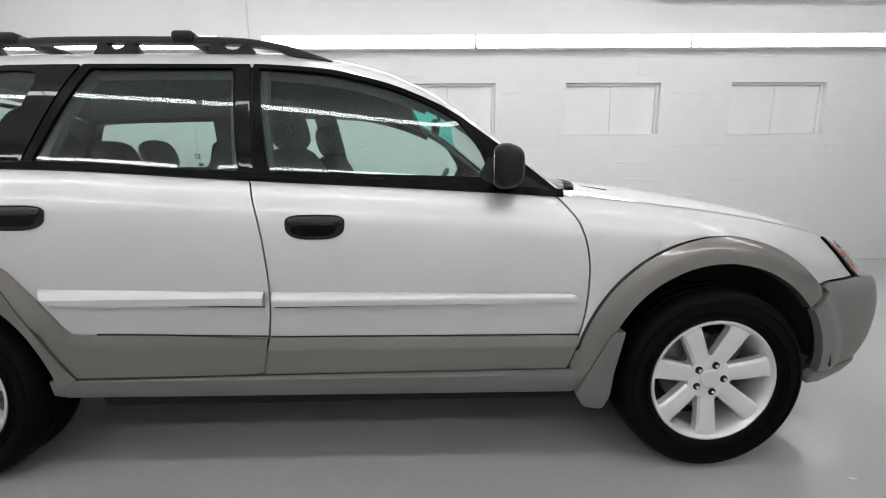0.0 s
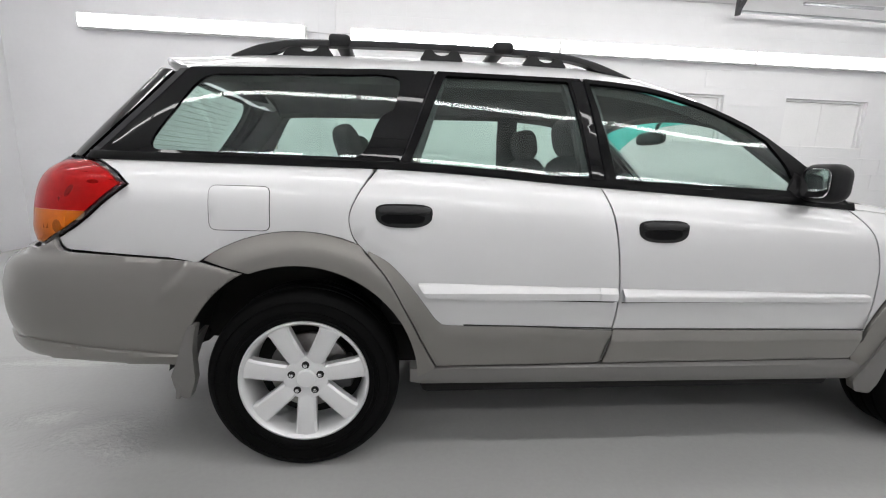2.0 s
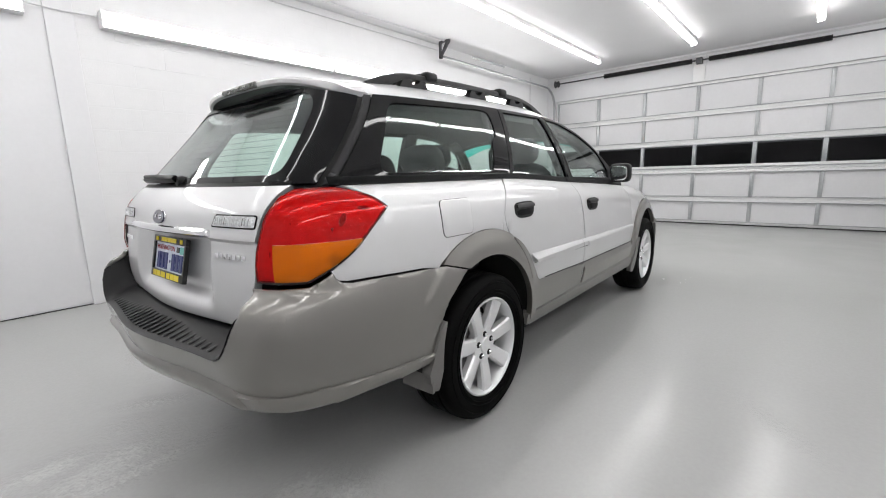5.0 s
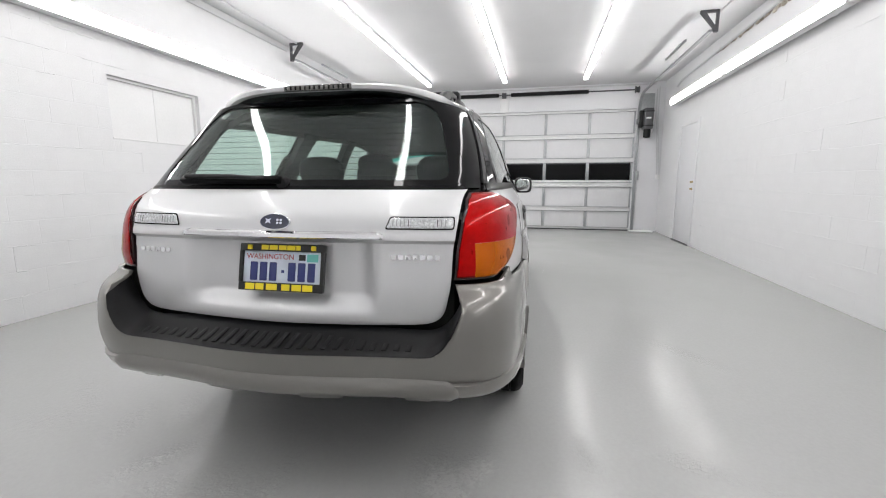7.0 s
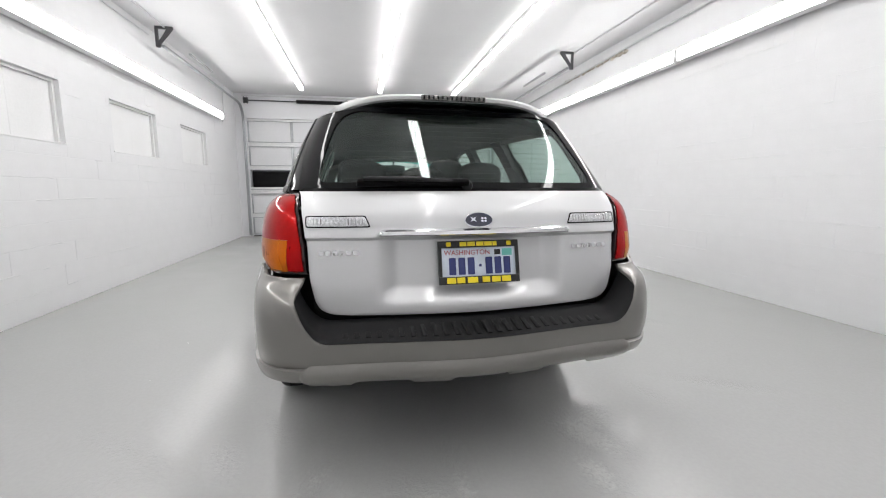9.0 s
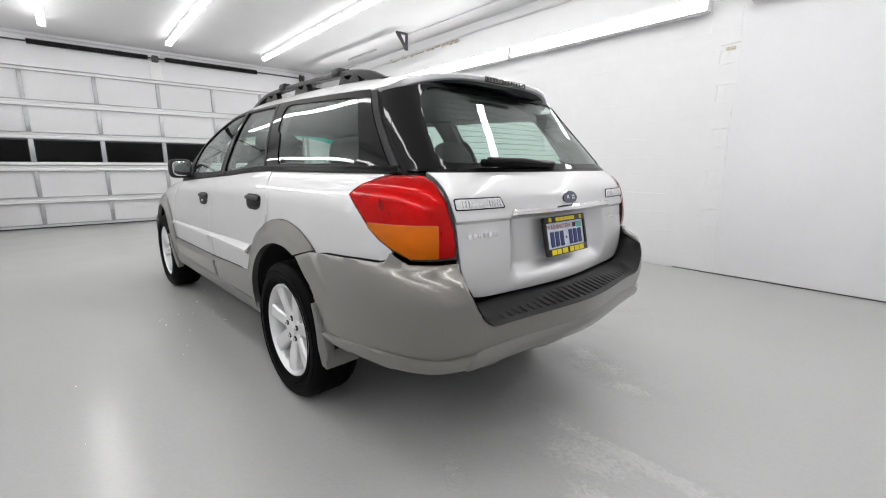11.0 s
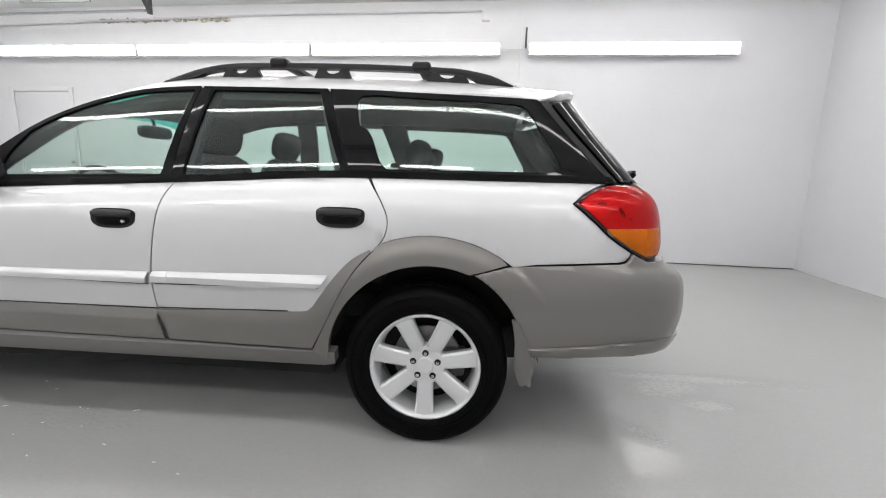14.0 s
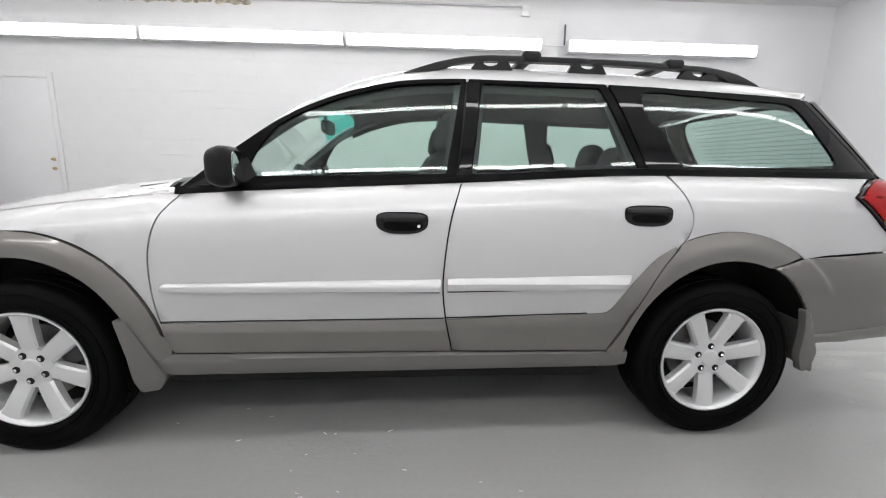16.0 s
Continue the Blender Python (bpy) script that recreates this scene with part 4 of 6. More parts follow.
B_SEAM = spline([(1.062, 1.05), (1.10, 0.93), (1.123, 0.793), (1.132, 0.647), (1.118, 0.517), (1.093, 0.396)])
A_SEAM = spline([(2.095, 0.993), (2.165, 0.9), (2.197, 0.772), (2.19, 0.62), (2.166, 0.5), (2.132, 0.405)])
C_SEAM = spline([(0.247, 1.094), (0.226, 1.062), (0.186, 1.0), (0.158, 0.93), (0.168, 0.865), (0.195, 0.825)])
C_LOW = spline([(0.195, 0.825), (0.285, 0.722), (0.36, 0.59), (0.412, 0.49), (0.467, 0.388)])


def flare_cut(line_z):
    """Upper edge of the rear door's cladding: out of the flare's arc into a level line."""
    return spline([(1.119, line_z - 0.014), (0.8, line_z), (0.52, line_z + 0.006), (0.468, line_z + 0.022), (0.43, line_z + 0.07), (0.375, 0.69), (0.3, 0.772), (0.222, 0.818)], 6)


def flare_off(c, base=0.004, bulge=0.02):
    def f(e, z):
        x = XS + e - E0 if e >= E0 else BODY.flat(e, z).x
        r = math.hypot(x - c[0], z - c[1])
        return base + bulge * ease(FLARE_R + 0.012, FLARE_R - 0.075, r)
    return f


def belt_line(x0, x1, lift=0.0, n=10):
    return [(x0 + (x1 - x0) * k / n, BELT(x0 + (x1 - x0) * k / n) + lift) for k in range(n + 1)]


def handle(door, x, z, side):
    def bowl(cx, cz, w, up, down, power=2.6, count=32):
        pts = []
        for k in range(count):
            a = -2 * math.pi * k / count
            c, n = math.cos(a), math.sin(a)
            pts.append((cx + math.copysign(abs(c) ** (2 / power), c) * w * (1.0 if n > 0 else 1.0 - 0.22 * abs(n) ** 1.5),
                        cz + math.copysign(abs(n) ** (2 / power), n) * (up if n > 0 else down)))
        return xz(*pts)
    shape = bowl(x, z + 0.004, 0.097, 0.031, 0.049, 3.6)
    h = part("door_handle", panel_mesh(shape, lambda e, zz: 0.004 + 0.003 * ease(0.02, 0.045, abs(zz - z)), 0.01, side=side, gap=0, grid=0.012), M_BLACK, door, "black plastic door handle")
    # a darker sheet on the handle stands for the shade in its hollow
    scoop = bowl(x - 0.004, z - 0.012, 0.074, 0.012, 0.025, 3.0, 28)
    part("handle_recess", panel_mesh(scoop, 0.0065, 0.003, side=side, gap=0, grid=0.03), M_TRIMBLACK, door)
    grip = bowl(x + 0.002, z + 0.012, 0.088, 0.017, 0.013, 3.4)
    g = panel_mesh(grip, lambda e, zz: 0.008 + 0.009 * ease(0.02, 0.004, abs(zz - z - 0.012)), 0.009, side=side, gap=0, grid=0.008, lip=0.003)
    part("door_handle", g, M_HANDLE, door, "black plastic pull of the door handle")
    return h


def molding_off(z0, z1, top=0.021):
    def f(e, z):
        t = (z - z0) / (z1 - z0)
        return 0.003 + top * ease(0, 0.1, t) * min(1.0, max(0.0, (1 - t) / 0.45))
    return f


for side in (1, -1):
    # front door
    edge = belt_line(1.062, 2.09)
    poly = xz(*edge, *A_SEAM[1:], *reversed(B_SEAM))
    front = part("front_door", panel_mesh(poly, 0, 0.014, side=side), M_SILVER, car)
    clad = [p for p in B_SEAM if p[1] < 0.53] + [(2.128, 0.404)] + [p for p in reversed(A_SEAM) if p[1] < 0.524][1:]
    clad = [(1.121, 0.531)] + clad + [(2.167, 0.522)]
    part("door_cladding", panel_mesh(xz(*clad), lambda e, z: 0.004 + 0.004 * ease(0.53, 0.515, z) + 0.009 * ease(0.508, 0.494, z), 0.012, side=side, gap=0.003, grid=0.012), M_BEIGE, front, "grey-beige lower door cladding")
    mold = rounded(xz((1.142, 0.686), (2.145, 0.671), (2.158, 0.643), (1.144, 0.636)), [0.004, 0.02, 0.012, 0.004])
    part("side_molding", panel_mesh(mold, molding_off(0.636, 0.686), 0.01, side=side, gap=0, grid=0.006), M_SILVER, front, "silver side protection moulding")
    # dark strips draw the shade under the moulding and the gap atop the cladding
    for x0, x1, z0, z1, owner in ((1.146, 2.154, 0.634, 0.641, front), (1.126, 2.17, 0.531, 0.524, front)):
        part("dark_joint", panel_mesh(xz((x0, z0 + 0.0018), (x1, z1 + 0.0018), (x1, z1 - 0.0018), (x0, z0 - 0.0018)), 0.0035, 0.004, side=side, gap=0, lip=0), M_DARK, owner, "thin dark line of painted shade along a joint")
    handle(front, 1.287, 0.902, side)
    if side == -1:
        part("key_lock", lathe([(0.0, 0.0), (0.006, 0.0), (0.007, -0.008)], 16), M_CHROME, front, "silver key lock", m=pose(1.226, 0.846, 0.889))
    upper = [(1.033 + (2.118 - 1.033) * t / 16, ROOFLINE(1.033 + (2.118 - 1.033) * t / 16) - 0.002) for t in range(17)]
    under = []
    for t, (x, z) in enumerate(upper):
        a, d = upper[max(t - 1, 0)], upper[min(t + 1, 16)]
        n = Vector((d[1] - a[1], a[0] - d[0])).normalized() * 0.018
        under.append((x + n.x, z + n.y))
    under[0] = (1.054, upper[0][1] - 0.018)
    under[12:] = [(1.812, 1.186), (1.836, 1.15), (1.852, 1.11), (1.861, 1.08), (1.864, 1.056)]
    outer, inner = xz(*upper, (1.083, 1.052)), xz(*under, (1.124, 1.077))
    part("window_frame", ring_mesh(outer, inner, 0.002, 0.012, side=side, r_in=0.008, m=3, k=3), M_TRIMBLACK, front, "black window frame")
    part("window_pane", panel_mesh(rounded(inner, 0.012), -0.004, 0.003, side=side, gap=-0.004, closed=True, lip=0), M_GLASS, front, "green-tinted glass pane")

    # rear door
    poly = xz(*belt_line(0.247, 1.058), *B_SEAM[1:], *reversed(C_LOW), *reversed(C_SEAM[:-1]))
    rear = part("rear_door", panel_mesh(poly, 0, 0.014, side=side), M_SILVER, car)
    cut = list(reversed(flare_cut(0.545)))
    split = min(range(len(cut)), key=lambda n: abs(cut[n][0] - 0.5) + (1 if cut[n][1] > 0.6 else 0))
    sides = [p for p in C_LOW if p[1] < 0.806]
    foot = [C_LOW[-1], (0.8, 0.392), (1.091, 0.397)]
    clad_off = lambda e, z: 0.004 + 0.012 * ease(0.56, 0.5, z) + flare_off(REAR_C, 0)(e, z) * ease(0.5, 0.6, z) - 0.0115 * ease(E0 + 0.765, E0 + 0.8, e) * ease(0.53, 0.47, z)
    part("door_cladding", strip_mesh([(cut[:split + 1], sides, 24), (cut[split:], foot, 26)], clad_off, 0.014, side=side, gap=0.0045), M_BEIGE, rear, "grey-beige lower door cladding")
    mold = rounded(xz((0.39, 0.703), (1.116, 0.688), (1.116, 0.638), (0.425, 0.652)), [0.01, 0.004, 0.004, 0.02])
    part("side_molding", panel_mesh(mold, molding_off(0.642, 0.698), 0.01, side=side, gap=0, grid=0.006), M_SILVER, rear, "silver side protection moulding")
    cap_shape = rounded(xz((1.05, 0.692), (1.117, 0.689), (1.117, 0.637), (1.05, 0.639)), [0.012, 0.004, 0.004, 0.012])
    part("molding_end", panel_mesh(cap_shape, lambda e, z: molding_off(0.642, 0.698)(e, z) + 0.0035, 0.006, side=side, gap=0, grid=0.012), M_SILVER, rear)
    # the same drawn shade below this moulding, and the dark gap over the cladding
    for x0, x1, z0, z1 in ((0.432, 1.114, 0.65, 0.636), (0.56, 1.118, 0.548, 0.533)):
        part("dark_joint", panel_mesh(xz((x0, z0 + 0.0018), (x1, z1 + 0.0018), (x1, z1 - 0.0018), (x0, z0 - 0.0018)), 0.0035, 0.004, side=side, gap=0, lip=0), M_DARK, rear, "thin dark line of painted shade along a joint")
    handle(rear, 0.342, 0.938, side)
    outer = xz((0.458, 1.433), (1.022, 1.442), (1.072, 1.054), (0.322, 1.09))
    inner = xz((0.488, 1.417), (0.968, 1.425), (1.024, 1.078), (0.36, 1.11))
    part("window_frame", ring_mesh(outer, inner, 0.002, 0.012, side=side, r_in=0.012), M_TRIMBLACK, rear, "black window frame")
    part("window_pane", panel_mesh(rounded(inner, 0.012), -0.004, 0.003, side=side, gap=-0.004, closed=True, lip=0), M_GLASS, rear, "green-tinted glass pane")

    part("pillar_strip", panel_mesh(xz((0.978, 1.428), (1.026, 1.43), (1.076, 1.066), (1.03, 1.068)), 0.0045, 0.004, side=side, gap=0, lip=0.001), M_GLOSSBLACK, rear, "glossy black pillar strip")
    pil = xz((0.955, 1.438), (1.08, 1.442), (1.14, 1.04), (1.005, 1.05))
    part("b_pillar", panel_mesh(pil, -0.016, 0.03, side=side, gap=0, closed=True), M_INTERIOR, car, "dark pillar between the doors")
    pil = xz((0.33, 1.428), (0.5, 1.432), (0.38, 1.08), (0.21, 1.08))
    part("c_pillar", panel_mesh(pil, -0.016, 0.03, side=side, gap=0, closed=True), M_INTERIOR, car, "dark pillar behind the rear door")

    # rear quarter with its side glass
    lamp_low = spline([(-0.548, 1.012), (-0.62, 0.955), (-0.7, 0.885), (-0.78, 0.835), (-0.85, 0.80)])
    lamp_top = spline([(-0.548, 1.012), (-0.6, 1.052), (-0.66, 1.079), (-0.7, 1.09)])
    arc = arc_points(*REAR_C, FLARE_R, 66, 128, 20)
    poly = xz(*belt_line(-0.7, 0.247), *C_SEAM[1:], *arc[1:], (-0.42, 0.776), (-0.646, 0.788), (-0.738, 0.791), (-0.762, 0.796), (-0.776, 0.808), (-0.786, 0.83), *reversed(lamp_low[:-8]), *lamp_top[1:-1])
    quarter = part("rear_quarter_panel", panel_mesh(poly, 0, 0.014, side=side), M_SILVER, car)
    outer = xz((0.448, 1.432), (0.316, 1.09), (-0.70, 1.092), (-0.415, 1.402))
    inner = xz((0.335, 1.408), (0.20, 1.122), (-0.53, 1.126), (-0.37, 1.376))
    part("quarter_window_frame", ring_mesh(outer, inner, 0.002, 0.012, side=side, r_in=0.065, strips=8), M_GLOSSBLACK, quarter, "glossy black glass border")
    part("quarter_window_pane", panel_mesh(rounded(inner, 0.065), -0.0015, 0.003, side=side, gap=-0.003, closed=True, lip=0), M_GLASS, quarter, "green-tinted glass pane")
    part("pillar_backing", panel_mesh(xz((-0.38, 1.4), (-0.66, 1.095), (-0.79, 1.095), (-0.5, 1.4)), -0.012, 0.004, side=side, gap=0, closed=True), M_DARK, quarter)
    if side == -1:
        part("window_sticker", panel_mesh(xz(*[(0.143 + 0.02 * math.cos(a * math.tau / 16), 1.138 + 0.01 * math.sin(a * math.tau / 16)) for a in range(16)]), 0.0005, 0.001, side=side, gap=0, grid=0.03, lip=0), M_DARK, quarter, "small dark oval sticker")
    pillar = xz((-0.422, 1.398), (-0.706, 1.092), (-0.738, 1.092), (-0.452, 1.398))
    part("pillar_trim", panel_mesh(pillar, 0.004, 0.01, side=side, gap=0.001), M_STRIP, quarter, "matt black pillar strip")
    part("belt_trim", panel_mesh(xz(*belt_line(-0.72, 2.12, -0.003, 24), *reversed(belt_line(-0.72, 2.12, 0.024, 24))), 0.007, 0.012, side=side, gap=0, grid=0.03, lip=0.003), M_TRIMBLACK, quarter, "black strip under the side windows")
    if side == 1:
        door_shape = rounded(xz((-0.292, 1.018), (-0.098, 1.018), (-0.098, 0.872), (-0.292, 0.872)), 0.025)
        cap = part("fuel_cap_door", panel_mesh(door_shape, 0.0035, 0.006, gap=0.002, grid=0.03, lip=0.001), M_SILVER, quarter)
        part("fuel_door_gap", panel_mesh(rounded(xz((-0.2922, 1.0183), (-0.0978, 1.0183), (-0.0978, 0.8717), (-0.2922, 0.8717)), 0.0255), 0.0012, 0.003, gap=0, grid=0.03, lip=0), M_DARK, quarter)

    # flares round the wheels
    outer = [(-0.315, 0.772)] + list(reversed(arc_points(*REAR_C, FLARE_R + 0.003, 66, 122, 24))) + C_LOW[1:]
    inner = list(reversed(arc_points(*REAR_C, ARCH_R, 0, 112, 40)))
    part("wheel_arch_flare", strip_mesh([(outer, inner, 60)], flare_off(REAR_C), 0.03, side=side), M_BEIGE, car, "grey-beige wheel arch flare")
    outer = arc_points(*FRONT_C, FRONT_R, 37, 166, 34) + [(2.158, 0.47), (2.137, 0.41), (2.15, 0.385)]
    inner = arc_points(*FRONT_C, ARCH_R, 37, 178, 44)
    part("wheel_arch_flare", strip_mesh([(outer, inner, 70)], flare_off(FRONT_C), 0.03, side=side), M_BEIGE, car, "grey-beige wheel arch flare")

    # front fender, lamp, bumper corner
    arc = arc_points(*FRONT_C, FRONT_R, 166, 40, 30)
    top = [(3.14 + (2.09 - 3.14) * k / 20, BELT(3.14 + (2.09 - 3.14) * k / 20)) for k in range(21)]
    poly = xz(*top, *A_SEAM[1:-6], *arc, (3.09, 0.684), (3.235, 0.688), (3.19, 0.74), (3.132, 0.825))
    fender = part("front_fender", panel_mesh(poly, 0, 0.014, side=side), M_SILVER, car)
    lamp_shape = rounded(xz((3.136, 0.826), (3.21, 0.805), (3.36, 0.75), (3.44, 0.705), (3.42, 0.665), (3.25, 0.69), (3.2, 0.735)), 0.01)
    head = part("headlight", panel_mesh(lamp_shape, 0.003, 0.02, side=side, grid=0.03), M_LAMPBOWL, car, "clear headlight")
    for a in (((3.146, 0.817), (3.24, 0.789), (3.31, 0.75), (3.192, 0.752)), ((3.207, 0.738), (3.3, 0.73), (3.37, 0.712), (3.36, 0.682), (3.25, 0.695))):
        part("turn_signal", panel_mesh(rounded(xz(*a), 0.006), 0.0055, 0.004, side=side, gap=0, grid=0.03), M_AMBER, head, "amber turn signal")
    part("lamp_seal", panel_mesh(xz((3.13, 0.829), (3.142, 0.826), (3.205, 0.737), (3.256, 0.69), (3.245, 0.686), (3.196, 0.732)), 0.006, 0.01, side=side, gap=0, grid=0.02, lip=0), M_TRIMBLACK, head, "black rubber seal")
    part("headlight_lens", panel_mesh(lamp_shape, 0.011, 0.004, side=side, grid=0.03, closed=True, gap=0.001), M_CLEAR, head, "clear lens")
    arch = [(FRONT_C[0] + (0.388 + 0.022 * a / 36) * math.cos(radians(a)), FRONT_C[1] + (0.388 + 0.022 * a / 36) * math.sin(radians(a))) for a in range(2, 38, 2)]
    poly = xz(*arch, *arc_points(*FRONT_C, FRONT_R, 36.5, 39, 3), (3.09, 0.682), (3.24, 0.684), (3.42, 0.655), (3.53, 0.635), (3.535, 0.48), (3.46, 0.405), (3.34, 0.376), (3.22, 0.37), (3.1, 0.362))
    rim = lambda e: 0.012 * ease(ARCH_R + 0.085, ARCH_R + 0.05, e)
    corner_off = lambda e, z: 0.012 + 0.012 * ease(0.69, 0.64, z) * ease(0.3, 0.4, z) + rim(math.hypot(BODY.flat(e, z).x - FRONT_C[0], z - FRONT_C[1]))
    corner = part("front_bumper_side", panel_mesh(poly, corner_off, 0.03, side=side, gap=0.002, grid=0.02), M_BEIGE_MATT, car, "grey-beige front bumper")
    lip = xz((3.018, 0.316), (3.042, 0.36), (3.1, 0.365), (3.22, 0.373), (3.3, 0.371), (3.31, 0.356), (3.2, 0.334), (3.1, 0.32))
    part("bumper_lip", panel_mesh(rounded(lip, 0.01), 0.03, 0.03, side=side, gap=0, grid=0.02, lip=0.003), M_BEIGE_MATT, corner)

    # sill and mud flaps
    sill = xz((0.37, 0.383), (1.1, 0.391), (2.2, 0.4), (2.2, 0.335), (2.15, 0.31), (0.42, 0.314), (0.372, 0.326))
    part("sill_cladding", panel_mesh(sill, lambda e, z: 0.006 + 0.014 * ease(0.395, 0.375, z) * ease(0.28, 0.33, z), 0.05, side=side, gap=0.0025, grid=0.02), M_BEIGE_MATT, car, "grey-beige sill cladding")
    for front_one, shape in ((True, [(2.318, 0.545), (2.275, 0.535), (2.2, 0.39), (2.165, 0.315), (2.195, 0.262), (2.265, 0.25), (2.285, 0.30), (2.29, 0.4)]),
                             (False, [(-0.336, 0.562), (-0.36, 0.558), (-0.385, 0.5), (-0.41, 0.43), (-0.435, 0.372), (-0.43, 0.345), (-0.415, 0.298), (-0.38, 0.287), (-0.366, 0.33), (-0.356, 0.45)])):
        sk, off = (BODY, 0.034) if front_one else (FLAP, 0.016)
        flap = part("mud_flap", panel_mesh(rounded(xz(*shape, skin=sk), 0.012), off, 0.035, skin=sk, side=side, gap=0, grid=0.02, lip=0.002), M_BEIGE_MATT, car, "grey-beige plastic mud flap")
        if not front_one:
            # the broad plate across the back of the wheel, hung inwards from its outer edge
            bm = bmesh.new()
            rows = []
            for k in range(9):
                z = 0.292 + 0.21 * k / 8
                x = -0.425 + 0.06 * (k / 8) ** 1.5
                rows.append([bm.verts.new((x + dx, -side * y, z + 0.012 * (1 - k / 8) * (0.84 - y) / 0.2)) for y, dx in ((0.846, 0.0), (0.78, -0.008), (0.7, -0.012), (0.7, 0.002), (0.78, 0.006), (0.846, 0.014))])
            for a, b in zip(rows, rows[1:]):
                for k in range(6):
                    bm.faces.new((a[k], a[(k + 1) % 6], b[(k + 1) % 6], b[k]))
            bm.faces.new(rows[0][::-1])
            bm.faces.new(rows[-1])
            bmesh.ops.recalc_face_normals(bm, faces=bm.faces[:])
            part("flap_plate", bm, M_BEIGE_MATT, flap)

    # tail lamp
    tip = xz(*lamp_low)
    low_in = yz((0.606, 0.803))
    in_edge = yz((0.6095, 0.9), (0.6215, 1.0), (0.6275, 1.06), (0.6355, 1.088))
    shape = tip + low_in + in_edge + xz((-0.76, 1.0905)) + xz(*reversed(lamp_top))[:-1]
    crest = lambda e, z: 0.004 + 0.012 * ease(0.80, 0.86, z) * ease(1.095, 1.03, z)
    lens = shrunk(dense(shape, 0.02), 0.0095)
    split, column = 0.921, BODY.e_y(0.668, 0.87)
    tail = part("tail_light", panel_mesh(shape, lambda e, z: crest(e, z) - 0.0045, 0.03, side=side, gap=0.002, grid=0.02, lip=0.002), M_GASKET, car, "red and amber tail light with a dark edge")
    part("reflector", panel_mesh(shrunk(lens, 0.004), lambda e, z: crest(e, z) - 0.0034 - 0.0012 * (0.5 + 0.5 * math.sin(31 * (e + 0.55 * z)) * math.sin(44 * (z - 0.35 * e) + 0.8)), 0.004, side=side, gap=0, grid=0.008, lip=0), M_BOWL, tail, "silvered reflector behind the lens")
    for poly in (clipped(lens, 1, split + 0.0002, 1), clipped(clipped(lens, 1, split + 0.0002, -1), 0, column - 0.0002, -1)):
        part("red_lens", panel_mesh(poly, crest, 0.0028, side=side, gap=0, grid=0.02, lip=0.0004), M_RED, tail, "red lens")
    part("turn_signal", panel_mesh(clipped(clipped(lens, 1, split - 0.0002, -1), 0, column + 0.0002, 1), crest, 0.0028, side=side, gap=0, grid=0.02, lip=0.0004), M_AMBER, tail, "amber turn signal")
    for (cx, cz), rx, rz, lean, mat in (((-0.775, 0.868), 0.016, 0.022, 0.0, M_BULB), ((-0.73, 0.982), 0.009, 0.022, -0.6, M_BULB), ((-0.652, 1.012), 0.02, 0.006, 0.0, M_BULB), ((-0.69, 0.905), 0.02, 0.008, 0.7, M_BULB)):
        ring = []
        for k in range(20):
            u, v = rx * math.cos(k * math.tau / 20), rz * math.sin(k * math.tau / 20)
            ring.append((cx + u * math.cos(lean) - v * math.sin(lean), cz + u * math.sin(lean) + v * math.cos(lean)))
        part("bulb_socket", panel_mesh(xz(*ring), lambda e, z: crest(e, z) - 0.0026, 0.002, side=side, gap=0, grid=0.02, lip=0), mat, tail, "dark bulb socket behind the lens")


# rear bumper, one piece round the tail
def notch_z(y):
    """Height of the edge of the loading pad's notch."""
    return 0.588 + 0.14 * max(0.0, (abs(y) - 0.5) / 0.145) ** 3.4


right = xz((-0.2, 0.7365), (-0.262, 0.7545), (-0.313, 0.7685), (-0.42, 0.776), (-0.646, 0.788), (-0.738, 0.791), (-0.762, 0.796), (-0.776, 0.808), (-0.786, 0.83), (-0.82, 0.812), (-0.855, 0.797), skin=BUMPER)
right += yz((0.7, 0.797), (0.612, 0.797), (0.618, 0.782), (0.63, 0.763), (0.64, 0.748), skin=BUMPER) + yz(*[(0.645 - 0.145 * k / 14, notch_z(0.645 - 0.145 * k / 14)) for k in range(15)], skin=BUMPER)
left = [(-e, z) for e, z in reversed(right)]
arch = [(REAR_C[0] + (0.418 - 0.024 * k / 10) * math.cos(radians(114 + 4.4 * k)), REAR_C[1] + (0.418 - 0.024 * k / 10) * math.sin(radians(114 + 4.4 * k))) for k in range(11)]
low = xz(*arch, (-0.39, 0.43), (-0.4, 0.405), (-0.6, 0.414), (-0.8, 0.428), skin=BUMPER) + yz((0.66, 0.44), (0.6, 0.452), (0.3, 0.452), (0.0, 0.452), skin=BUMPER)
shape = right + left + [(-e, z) for e, z in low[:-1]] + list(reversed(low))


def bumper_off(e, z):
    # a ledge with the proud lower lip under it
    a = abs(e)
    crease = 0.452 + 0.036 * ease(BUMPER.e_x(-0.4, 0.46), BUMPER.e_x(-0.8, 0.48), a) + 0.012 * ease(BUMPER.e_x(-0.9, 0.48), BUMPER.e_y(0.66, 0.48), a)
    p = BUMPER.flat(e, z)
    flare = 0.011 * ease(FLARE_R + 0.012, FLARE_R - 0.006, math.hypot(p.x - REAR_C[0], z - REAR_C[1])) * ease(0.6, 0.7, z)
    return 0.004 + flare - 0.008 * ease(crease - 0.02, crease - 0.09, z)


rear_bumper = part("rear_bumper", panel_mesh(shape, bumper_off, 0.014, skin=BUMPER, gap=0.002, grid=0.011, lip=0.004, step=0.015), M_BEIGE, car, "grey-beige rear bumper")

